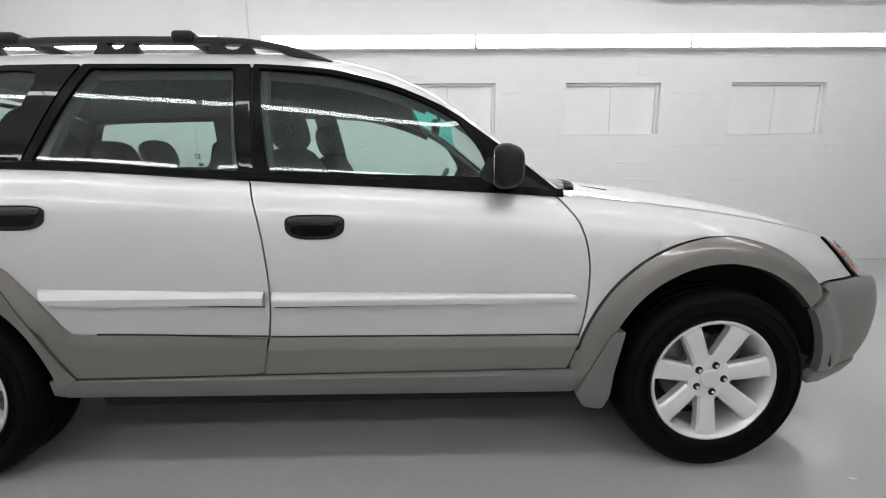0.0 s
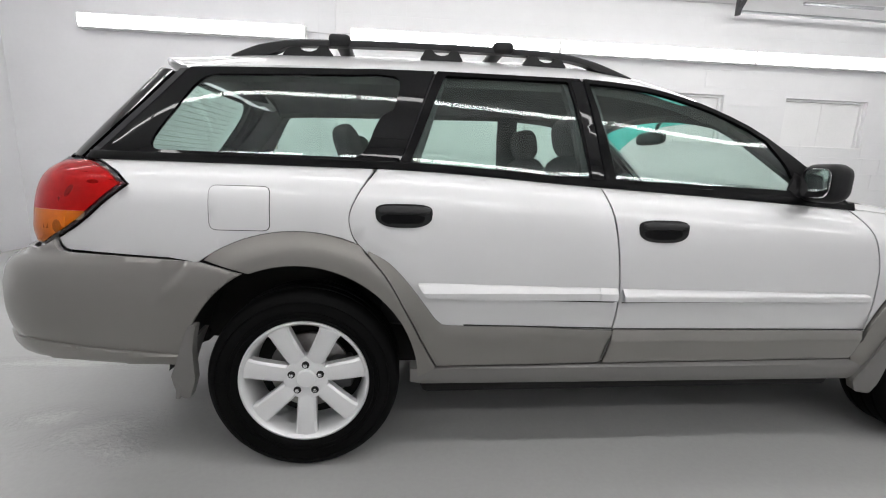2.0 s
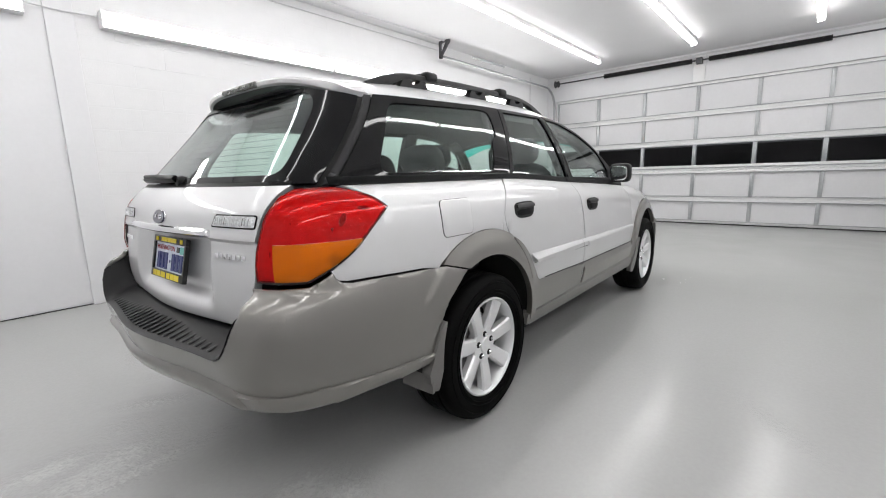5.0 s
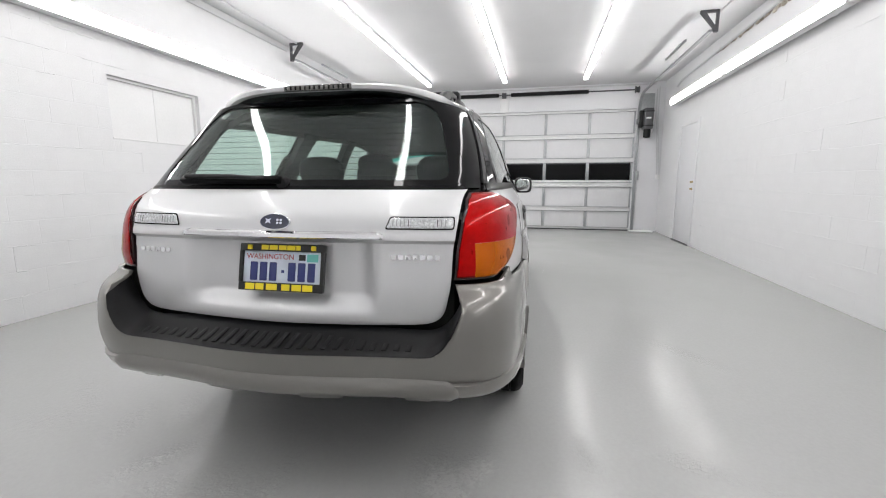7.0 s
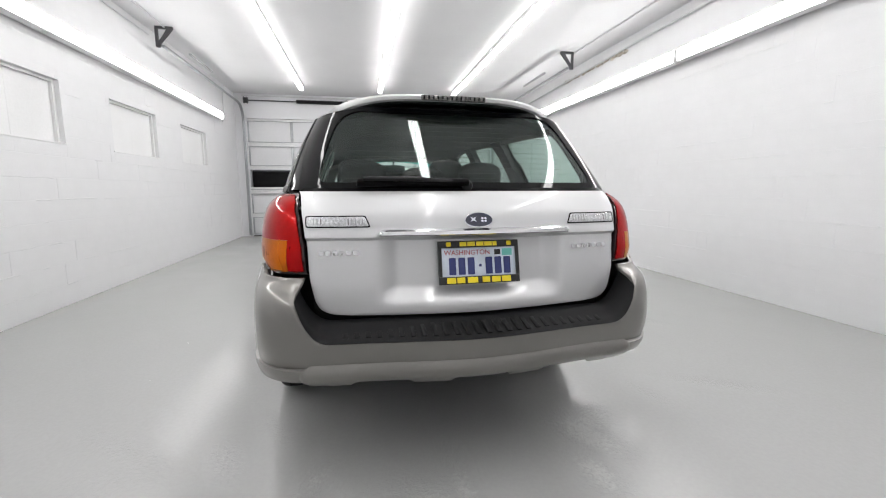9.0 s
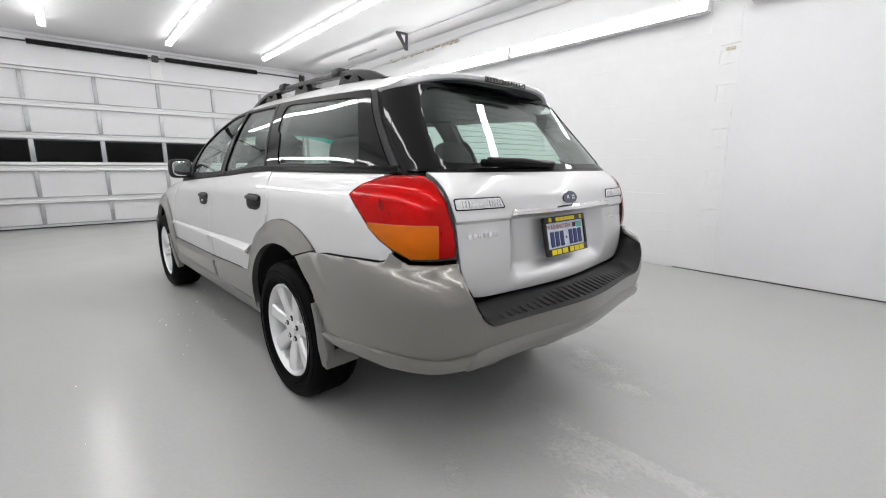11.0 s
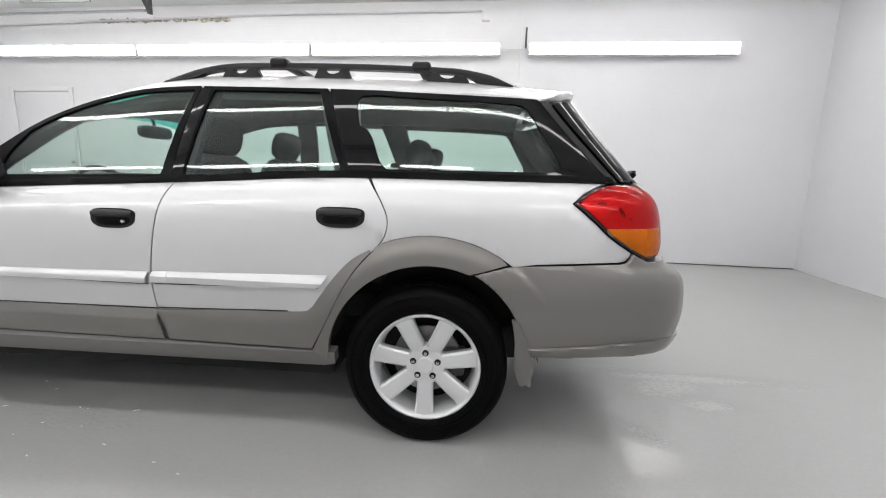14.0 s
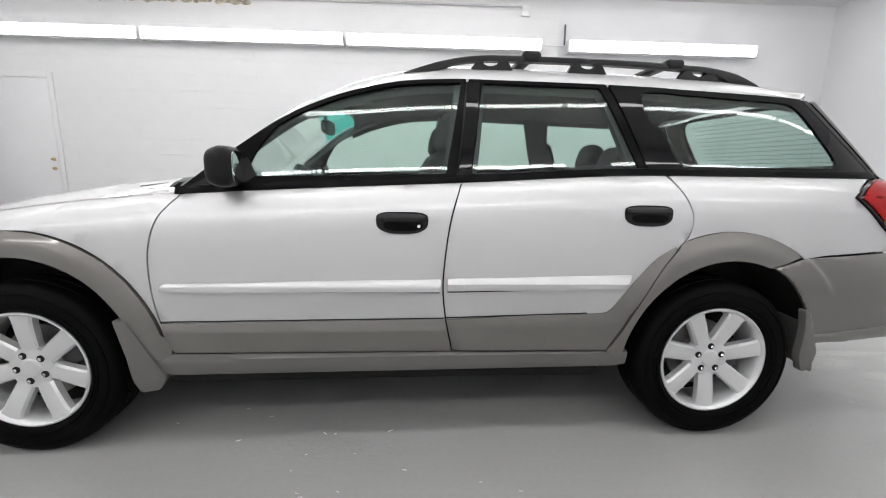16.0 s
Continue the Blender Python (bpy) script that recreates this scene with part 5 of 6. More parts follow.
for sgn in (1, -1):
    lip_top = xz((-0.392, 0.451), (-0.5, 0.459), (-0.6, 0.468), (-0.7, 0.478), (-0.8, 0.488), (-0.88, 0.494), skin=BUMPER) + yz((0.7, 0.496), (0.6, 0.498), skin=BUMPER)
    lip_low = xz((-0.4, 0.407), (-0.6, 0.417), (-0.8, 0.431), skin=BUMPER) + yz((0.7, 0.438), (0.6, 0.443), skin=BUMPER)
    part("bumper_lip", panel_mesh([(e * sgn, z) for e, z in lip_top + list(reversed(lip_low))], lambda e, z: 0.0165 - 0.012 * ease(0.45, 0.395, z), 0.02, skin=BUMPER, gap=0, grid=0.016, lip=0.005, step=0.016), M_BEIGE, rear_bumper)


def step_pad():
    bm = bmesh.new()
    n, rows = 84, []
    for i in range(n + 1):
        y = -0.643 + 1.286 * i / n
        h = notch_z(y)
        e = BUMPER.e_y(abs(y), h) * (1 if y < 0 else -1)
        p = BUMPER.flat(e, h)
        inner_x = -0.945 + 0.02 * ease(0.5, 0.62, abs(y))
        row = [bm.verts.new((p.x + 0.004, y, h - 0.012))]
        for k in range(9):
            t = k / 8
            x = p.x - 0.006 + (inner_x - p.x) * t
            row.append(bm.verts.new((x, y, h + 0.006 + 0.04 * ease(0, 1, t) - 0.008 * ease(0.13, 0.0, t))))
        rows.append(row)
    for a, b in zip(rows, rows[1:]):
        for k in range(9):
            bm.faces.new((a[k], b[k], b[k + 1], a[k + 1]))
    return bm


pad = part("step_pad", step_pad(), M_BLACK, rear_bumper, "black ribbed plastic loading pad")
rib = finish(box(-0.042, 0.042, -0.009, 0.009, -0.0022, 0.0022, 0.0016), "rib", M_BLACK)
for k in range(26):
    o = new("rib", rib)
    o.parent = pad
    y = -0.481 + 0.0385 * k
    o.matrix_basis = pose(-1.012 + BUMPER.bow * (1 - ease(0.0, 0.55, abs(y))), y, 0.6085, 0, -14.5, 0)

# the lower apron's raised bar across the tail, with tabs along its foot
tabs = [(0.655, 0.452), (0.64, 0.434), (0.61, 0.421), (0.46, 0.419), (0.43, 0.443), (0.28, 0.443), (0.25, 0.419), (0.11, 0.419), (0.08, 0.443)]
bar_right = yz((0.6, 0.508), (0.625, 0.496), *tabs, skin=BUMPER)
bar = rounded(bar_right + [(-e, z) for e, z in reversed(bar_right)], 0.004)
APRON_END = BUMPER.e_y(0.655, 0.47)
apron_off = lambda e, z: 0.008 + 0.02 * ease(0.509, 0.484, z) * ease(APRON_END + 0.002, APRON_END - 0.045, abs(e)) - 0.016 * ease(0.462, 0.424, z)
part("bumper_apron", panel_mesh(bar, apron_off, 0.03, skin=BUMPER, gap=0, grid=0.012, lip=0.003), M_BEIGE, rear_bumper, "grey-beige lower bumper apron")

# tailgate
def gate_off(e, z):
    y = abs(e)
    dip = ease(0.37, 0.28, y) * ease(0.675, 0.745, z) * ease(0.945, 0.93, z)
    return 0.0 - 0.052 * dip + 0.012 * ease(0.922, 0.932, z) - 0.004 * ease(0.932, 0.96, z)


low = [(0.0, 0.64), (0.3, 0.642), (0.48, 0.648), (0.545, 0.66), (0.578, 0.69), (0.592, 0.74), (0.602, 0.8), (0.606, 0.9), (0.618, 1.0), (0.624, 1.06), (0.632, 1.092)]
right = yz(*spline(low, 4))
shape = right + [(-e, z) for e, z in reversed(right[1:])]
tailgate = part("tailgate", panel_mesh(shape, gate_off, 0.03, gap=0.003, grid=0.01), M_SILVER, car)
outer_right = [(BODY.e_x(-0.75, 1.1), 1.098), (BODY.e_x(-0.478, 1.388), 1.39), (BODY.e_y(0.38, 1.425), 1.43)]
outer = outer_right + [(-e, z) for e, z in reversed(outer_right)]
inner_right = [(BODY.e_y(0.57, 1.13), 1.126), (BODY.e_y(0.492, 1.36), 1.372), (BODY.e_y(0.42, 1.411), 1.413)]
inner = inner_right + [(-e, z) for e, z in reversed(inner_right)]
part("rear_window_frame", ring_mesh(outer, inner, 0.002, 0.012, r_in=0.05, strips=10, m=30), M_GLOSSBLACK, tailgate, "glossy black glass border")
part("rear_window_pane", panel_mesh(rounded(inner, 0.05), -0.001, 0.003, gap=-0.003, closed=True, lip=0), M_GLASS, tailgate, "green-tinted rear window")
for k in range(12):
    z = 1.145 + 0.021 * k
    w = 0.47 - 0.0045 * k
    part("heating_line", panel_mesh([(e, z + 0.0006) for e in (BODY.e_y(w, z), 0.2, -0.2, -BODY.e_y(w, z))] + [(e, z - 0.0006) for e in (-BODY.e_y(w, z), -0.2, 0.2, BODY.e_y(w, z))], -0.0046, 0.0004, gap=0, grid=0.06, lip=0), M_HEATER, tailgate)
part("glass_seal", panel_mesh([(e, z) for e, z in yz((0.625, 1.086))] + [(-e, z) for e, z in yz((0.625, 1.086))] + [(-e, z) for e, z in yz((0.62, 1.104))] + yz((0.62, 1.104)), 0.006, 0.012, gap=0, grid=0.03, lip=0.003), M_TRIMBLACK, tailgate, "black seal under the rear window")
garnish = rounded(yz((0.372, 0.957)) + [(-e, z) for e, z in yz((0.345, 0.957))] + [(-e, z) for e, z in yz((0.36, 0.933))] + yz((0.387, 0.933)), 0.014)
part("chrome_garnish", panel_mesh(garnish, lambda e, z: 0.016 + 0.008 * ease(0.957, 0.945, z), 0.03, gap=0, grid=0.012, lip=0.004), M_CHROME, tailgate, "chrome bar above the plate")
for sgn in (1, -1):
    shp = rounded(yz((0.40, 1.002), (0.6, 1.002), (0.6, 0.968), (0.385, 0.968)), 0.008)
    part("lamp_gasket", panel_mesh([(e * sgn, z) for e, z in rounded(yz((0.397, 1.005), (0.603, 1.005), (0.603, 0.965), (0.381, 0.965)), 0.009)], 0.0105, 0.006, gap=0, grid=0.02, lip=0), M_TRIMBLACK, tailgate)
    rl = part("reversing_light", panel_mesh([(e * sgn, z) for e, z in shp], 0.0135, 0.012, gap=0.001, grid=0.02, lip=0.003), M_REVERSE, tailgate, "clear reversing light")
    for k in range(8):
        yk = 0.407 + 0.0125 * k + (0.08 if k > 4 else 0.0)
        part("reflector_rib", panel_mesh([(e * sgn, z) for e, z in yz((yk, 0.995), (yk + 0.0028, 0.995), (yk + 0.0028, 0.975), (yk, 0.975))], 0.0155, 0.003, gap=0, grid=0.03), M_DARKSTEEL if k in (4, 5) else M_STEEL, rl)
    part("lamp_lens", panel_mesh([(e * sgn, z) for e, z in shp], 0.0175, 0.004, gap=0.001, grid=0.03, closed=True), M_CLEAR, rl, "clear lens")

# emblem and badges as plain shapes
M_EMBLEM = material("dark_blue_enamel", (0.01, 0.015, 0.05), 0.1, coat=1.0)
oval = [(0.055 * math.cos(a * math.tau / 40) + 0.01, 0.985 + 0.026 * math.sin(a * math.tau / 40)) for a in range(40)]
emb = part("emblem", panel_mesh(oval, 0.016, 0.012, gap=0, grid=0.03, lip=0.004), M_CHROME, tailgate, "oval chrome emblem")
part("emblem_face", panel_mesh([((e - 0.01) * 0.93 + 0.01, 0.985 + (z - 0.985) * 0.88) for e, z in oval], 0.0175, 0.004, gap=0, grid=0.03, lip=0), M_EMBLEM, emb, "dark blue enamel oval")
part("emblem_mark", panel_mesh([(-0.012 + 0.016 * math.cos(a * math.tau / 8) * (1 if a % 2 else 0.35), 0.987 + 0.012 * math.sin(a * math.tau / 8) * (1 if a % 2 else 0.35)) for a in range(8)], 0.0185, 0.003, gap=0, grid=0.03, lip=0), M_CHROME, emb)
for k in range(4):
    part("emblem_mark", panel_mesh([(0.022 + 0.012 * (k % 2) + 0.005 * math.cos(a * math.tau / 8), 0.99 - 0.009 * (k // 2) + 0.004 * math.sin(a * math.tau / 8)) for a in range(8)], 0.0185, 0.003, gap=0, grid=0.03, lip=0), M_CHROME, emb)
for e0, n in ((-0.56, 6), (0.40, 7)):
    for k in range(n):
        a = e0 + 0.0235 * k
        part("badge_bar", panel_mesh(rounded([(a, 0.885), (a + 0.017, 0.885), (a + 0.017, 0.869), (a, 0.869)], 0.004, 3), 0.006, 0.006, gap=0, grid=0.03, lip=0.001), M_CHROME, tailgate, "chrome badge bar")

# licence plate in its black frame
M_PLATEFRAME = material("black_plate_frame", (0.012, 0.012, 0.012), 0.3)
M_YELLOW = material("yellow_print", (0.85, 0.68, 0.02), 0.4)
M_PLATE = material("plate_white", (0.62, 0.68, 0.76), 0.35, stain=0.15, stain_scale=12)
M_PLATEINK = material("dark_blue_ink", (0.03, 0.04, 0.16), 0.4)
M_REDINK = material("dark_red_ink", (0.35, 0.03, 0.04), 0.4)
M_STICKER = material("teal_sticker", (0.15, 0.5, 0.45), 0.4)
plate = part("licence_plate", box(-0.15, 0.15, -0.004, 0.0, -0.075, 0.075, 0.001), M_PLATE, tailgate, "pale blue and white licence plate")
plate.matrix_basis = pose(-0.968, -0.017, 0.829, -12, 0, -90)


def ring_box(w, h, edge_w, edge_top, edge_low, depth):
    bm = bmesh.new()
    box(-w / 2, w / 2, -depth, 0.004, h / 2 - edge_top, h / 2, 0.002, bm)
    box(-w / 2, w / 2, -depth, 0.004, -h / 2, -h / 2 + edge_low, 0.002, bm)
    for s in (-1, 1):
        box(s * w / 2, s * (w / 2 - edge_w), -depth, 0.004, -h / 2 + edge_low, h / 2 - edge_top, 0.0, bm)
    return bm


part("plate_frame", ring_box(0.314, 0.162, 0.012, 0.026, 0.029, 0.012), M_PLATEFRAME, plate, "black plate frame")
for x, w in ((-0.062, 0.026), (-0.03, 0.03), (0.004, 0.028), (0.036, 0.03), (0.062, 0.016)):
    part("frame_print", box(x - w / 2, x + w / 2, -0.0135, -0.012, 0.06, 0.076), M_YELLOW, plate, "yellow print bar")
for x in (-0.118, 0.118):
    part("frame_print", box(x - 0.009, x + 0.009, -0.0135, -0.012, 0.06, 0.076, 0.003), M_YELLOW, plate, "yellow print bar")
for x, w in ((-0.112, 0.034), (-0.075, 0.03), (-0.03, 0.04), (0.022, 0.03), (0.062, 0.034), (0.102, 0.036)):
    part("frame_print", box(x - w / 2, x + w / 2, -0.0135, -0.012, -0.077, -0.056), M_YELLOW, plate, "yellow print bar")
for x in (-0.104, -0.068, -0.032, 0.038, 0.074, 0.11):
    part("plate_print", box(x - 0.013, x + 0.013, -0.0055, -0.004, -0.046, 0.018, 0.003), M_PLATEINK, plate, "dark blue print bar")
part("plate_print", box(-0.001, 0.009, -0.0055, -0.004, -0.018, -0.008), M_PLATEINK, plate)
part("sticker", box(0.062, 0.086, -0.006, -0.004, 0.026, 0.046), M_PLATEFRAME, plate, "small black sticker")
part("sticker", box(0.092, 0.132, -0.006, -0.004, 0.022, 0.048), M_STICKER, plate, "small teal sticker")


def lettering(word, size, mat, parent, m):
    cu = bpy.data.curves.new("lettering", "FONT")
    cu.body, cu.size, cu.align_x, cu.align_y, cu.extrude = word, size, "CENTER", "CENTER", 0.0004
    ob = new("lettering_source", cu)
    me = bpy.data.meshes.new_from_object(ob.evaluated_get(bpy.context.evaluated_depsgraph_get()))
    bpy.data.objects.remove(ob)
    bpy.data.curves.remove(cu)
    me.materials.clear()
    me.materials.append(mat)
    t = new("lettering", me)
    t.parent = parent
    t.matrix_basis = m
    return t


lettering("WASHINGTON", 0.026, M_REDINK, plate, pose(-0.045, -0.0052, 0.036, 90, 0, 0))

# rear wiper
wiper = part("rear_wiper", tube([(-0.895, 0.01, 1.116), (-0.908, 0.07, 1.128), (-0.905, 0.2, 1.138), (-0.888, 0.4, 1.14)], 0.009), M_BLACK, tailgate, "black rear wiper")
part("wiper_hub", lathe([(0.0, -0.02), (0.02, -0.02), (0.024, 0.0), (0.018, 0.016), (0.0, 0.02)], 20), M_BLACK, wiper, m=pose(-0.888, 0.01, 1.114, 0, 0, 90))
part("wiper_blade", box(-0.012, 0.012, -0.21, 0.21, -0.012, 0.012, 0.005), M_TRIMBLACK, wiper, m=pose(-0.893, 0.215, 1.127, 0, -40, -4))

# roof, spoiler, windscreen, bonnet: one top surface over x, y
CROWN = smooth_curve((-0.7, 0.09), (0.0, 0.11), (1.0, 0.11), (1.3, 0.108), (1.7, 0.105), (2.1, 0.085), (2.3, 0.065), (3.0, 0.055), (3.4, 0.05))
CROWN_POW = smooth_curve((-0.7, 3.4), (1.0, 3.6), (1.3, 2.8), (2.0, 2.3), (2.4, 3.0), (3.4, 3.0))


def top_edge(x):
    z = ROOFLINE(x) if x < 2.13 else BELT(x)
    return -BODY.flat(BODY.e_x(x, z), z).y, lifted(x, z)


def top_at(x, t, drop=0.0):
    ye, ze = top_edge(x)
    return Vector((x, -ye * t, ze + CROWN(x) * (1 - abs(t) ** CROWN_POW(x)) - drop))


def sheet(fn, nu, nv, thick=0.0, fold=0.012):
    """A grid of fn(u, v), u and v from 0 to 1, with turned-down edges; thick: a second face below."""
    bm = bmesh.new()
    g = [[bm.verts.new(fn(i / nu, j / nv)) for j in range(nv + 1)] for i in range(nu + 1)]
    for i in range(nu):
        for j in range(nv):
            bm.faces.new((g[i][j], g[i + 1][j], g[i + 1][j + 1], g[i][j + 1]))
    rim = [g[i][0] for i in range(nu)] + [g[nu][j] for j in range(nv)] + [g[i][nv] for i in range(nu, 0, -1)] + [g[0][j] for j in range(nv, 0, -1)]
    low = [bm.verts.new(v.co - Vector((0, 0, fold))) for v in rim]
    for k in range(len(rim)):
        bm.faces.new((rim[k], rim[(k + 1) % len(rim)], low[(k + 1) % len(rim)], low[k]))
    if thick:
        h = [[bm.verts.new(v.co - Vector((0, 0, thick))) for v in row] for row in g]
        for i in range(nu):
            for j in range(nv):
                bm.faces.new((h[i][j], h[i][j + 1], h[i + 1][j + 1], h[i + 1][j]))
    return bm


SEAM_R = -0.43
screen_top = lambda t: 1.42 + 0.19 * abs(t) ** 2
screen_low = lambda t: 2.26 - 0.13 * abs(t) ** 2


def roof_pt(u, v):
    t = -1 + 2 * v
    x0, x1 = SEAM_R, 1.42 + 0.19 * min(1, abs(t) / 0.93) ** 2
    return top_at(x0 + (x1 - x0) * u, t)


roof = part("roof", sheet(roof_pt, 40, 36), M_SILVER, car)
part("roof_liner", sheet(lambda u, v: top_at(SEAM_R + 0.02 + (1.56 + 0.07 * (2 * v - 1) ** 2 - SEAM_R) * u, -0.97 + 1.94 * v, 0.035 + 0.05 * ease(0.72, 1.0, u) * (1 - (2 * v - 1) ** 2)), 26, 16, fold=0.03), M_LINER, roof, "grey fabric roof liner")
for s in (1, -1):
    def a_pillar(u, v, s=s):
        t = 0.875 + 0.125 * v
        x = 1.585 + (2.2 - 1.585) * u
        return top_at(x, t * s, 0.003 * ease(2.12, 2.16, x))
    part("a_pillar", sheet(a_pillar, 24, 4, fold=0.02), M_SILVER, car)


for s in (1, -1):
    # inner trim of the windscreen pillars
    part("pillar_cover", sheet(lambda u, v, s=s: top_at(1.5 + 0.6 * u, s * (0.8 + 0.06 * u + (0.17 - 0.06 * u) * v), 0.022 + 0.03 * (1 - v)), 18, 5, fold=0.02), M_PILLAR, car, "dark inner pillar trim")


def screen_pt(u, v):
    t = -0.9 + 1.8 * v
    return top_at(screen_top(t) + 0.012 + (screen_low(t) - screen_top(t) - 0.02) * u, t, 0.003)


screen = part("windscreen", sheet(lambda u, v: screen_pt(0.42 + 0.58 * u, v), 24, 24, fold=0.004), M_GLASS, car, "green-tinted windscreen")
part("shade_band", sheet(lambda u, v: screen_pt(0.42 * u, v), 4, 24, fold=0.004), M_BAND, screen, "blue-green shade band")
part("cowl", sheet(lambda u, v: top_at(2.15 + 0.13 * u, -0.6 + 1.2 * v, 0.06), 4, 24, fold=0.01), M_BLACK, car, "black plastic cowl")
bonnet = part("bonnet", sheet(lambda u, v: top_at(2.27 - 0.12 * abs(-1 + 2 * v) ** 3 + (3.36 - 2.27 - 0.1 * abs(-1 + 2 * v) ** 2 + 0.12 * abs(-1 + 2 * v) ** 3) * u, -0.985 + 1.97 * v, 0.0), 30, 30), M_SILVER, car)
for s in (1, -1):
    wp = part("front_wiper", tube([(2.36, -0.6 * s, 0.972), (2.33, -0.585 * s, 0.998), (2.25, -0.55 * s, 1.01), (2.215, -0.45 * s, 1.012), (2.25, 0.0 * s, 1.03)], 0.011), M_BLACK, car, "black windscreen wiper")
    part("wiper_hub", lathe([(0.0, -0.02), (0.024, -0.02), (0.026, 0.008), (0.0, 0.016)], 16, "z"), M_BLACK, wp, m=pose(2.35, -0.6 * s, 0.962))
part("grille", box(3.2, 3.38, -0.5, 0.5, 0.3, 0.67, 0.03), M_BLACK, car, "black grille")
part("front_bumper_middle", sheet(lambda u, v: Vector((3.575 - 0.08 * abs(-1 + 2 * v) ** 3 - 0.08 * (2 * u - 1) ** 2, 0.5 * (-1 + 2 * v), 0.34 + 0.31 * u)), 8, 12, fold=0.0), M_BEIGE, car, "grey-beige front bumper")


def spoiler():
    bm = bmesh.new()
    n, rows = 48, []
    for i in range(n + 1):
        s = -1 + 2 * i / n
        a = abs(s)
        f = top_at(SEAM_R + 0.004, s * 0.985)
        xr, zr, th = -0.625 + 0.11 * a ** 3.5, 1.502 - 0.044 * a ** 4, 0.028 * (1 + 0.35 * a ** 4)
        y = -0.495 * s
        row = []
        for k in range(9):
            t = k / 8
            row.append((f.x + (xr - f.x) * t, f.y + (y - f.y) * t, f.z + (zr - f.z) * t ** 1.6))
        row += [(xr - 0.006, y, zr - th * 0.3), (xr - 0.003, y, zr - th * 0.75), (xr + 0.008, y * 0.995, zr - th), (xr + 0.022, y * 0.985, zr - th * 0.95), (-0.572 + 0.085 * a ** 3, y * 0.97, 1.472 - 0.042 * a ** 3), (-0.455, f.y * 0.98, f.z - 0.012 - 0.014 * a ** 4)]
        rows.append([bm.verts.new(p) for p in row])
    for i, (a, b) in enumerate(zip(rows, rows[1:])):
        for k in range(len(a) - 1):
            bm.faces.new((a[k], b[k], b[k + 1], a[k + 1])).material_index = 1 if k >= 11 and 3 <= i <= n - 4 else 0
    bm.faces.new(rows[0])
    bm.faces.new(rows[-1][::-1])
    return bm


sp = part("rear_spoiler", spoiler(), [M_SILVER, M_BLACK], tailgate, "silver roof spoiler, black below", angle=40)
brake = part("high_brake_light", box(-0.636, -0.6, -0.148, 0.138, 1.478, 1.5, 0.005), M_BRAKE, tailgate, "smoked high brake light")
for k in range(14):
    part("lens_rib", box(-0.6366, -0.63, -0.142 + 0.0203 * k, -0.133 + 0.0203 * k, 1.481, 1.497, 0.002), M_GLOSSBLACK, brake)

# roof rack
def rail_line(x):
    ends = smooth_curve((-0.32, 0.004), (-0.2, 0.04), (-0.05, 0.056), (0.4, 0.06), (0.9, 0.056), (1.1, 0.038), (1.29, 0.002))
    return ends(x)


for s in (1, -1):
    bm = bmesh.new()
    rings = []
    for k in range(49):
        x = -0.32 + 1.61 * k / 48
        ye, _ = top_edge(x)
        t = 0.44 / ye
        base = top_at(x, t).z
        lift = rail_line(x)
        w = 0.019
        solid = ease(-0.1, -0.2, x) + ease(1.08, 1.16, x)
        under = base + (lift - 0.026) * (1 - min(1, solid)) - 0.004 * min(1, solid)
        y = -s * 0.44
        ring = [(x, y - w, under), (x, y - w * 0.95, base + lift - 0.008), (x, y - w * 0.5, base + lift), (x, y + w * 0.5, base + lift), (x, y + w * 0.95, base + lift - 0.008), (x, y + w, under)]
        rings.append([bm.verts.new(p) for p in ring])
    for a, b in zip(rings, rings[1:]):
        for k in range(6):
            bm.faces.new((a[k], a[(k + 1) % 6], b[(k + 1) % 6], b[k]))
    bm.faces.new(rings[0])
    bm.faces.new(rings[-1][::-1])
    rail = part("roof_rail", bm, M_BLACK, car, "black roof rail", angle=50)
    for x0, x1, hole in ((-0.13, 0.06, -0.03), (0.4, 0.57, 0.485), (0.82, 1.0, 0.915)):
        # a foot that spreads to the roof, with a half-round hole under the rail
        bm, rows = bmesh.new(), []
        for k in range(25):
            u = k / 24
            x = x0 + (x1 - x0) * u
            zb = top_at(x, 0.44 / top_edge(x)[0]).z
            zt = zb + rail_line(x) - 0.02
            slope = zb + (zt - zb) * min(1, u / 0.14, (1 - u) / 0.14)
            d = abs(x - hole) / 0.038
            top = slope if d >= 1 else min(slope, zt - 0.026 * math.sqrt(1 - d * d))
            rows.append([bm.verts.new((x, -s * 0.44 + w, z)) for w, z in ((-0.019, zb - 0.006), (-0.017, top), (0.017, top), (0.019, zb - 0.006))])
        for a, b in zip(rows, rows[1:]):
            for k in range(4):
                bm.faces.new((a[k], a[(k + 1) % 4], b[(k + 1) % 4], b[k]))
        bm.faces.new(rows[0])
        bm.faces.new(rows[-1][::-1])
        part("rail_foot", bm, M_BLACK, rail, smooth=False)
    for x in (0.085, 0.735):
        zt = top_at(x, 0.44 / top_edge(x)[0]).z + rail_line(x)
        part("crossbar_clamp", box(x - 0.042, x + 0.042, -s * 0.44 - 0.03, -s * 0.44 + 0.026, zt - 0.026, zt + 0.02, 0.017, seg=4), M_BLACK, rail)
for x in (0.085, 0.735):
    zt = top_at(x, 0.44 / top_edge(x)[0]).z + rail_line(x)
    part("roof_crossbar", box(x - 0.03, x + 0.03, -0.41, 0.41, zt - 0.004, zt + 0.02, 0.009, seg=3), M_BLACK, car, "black roof crossbar")

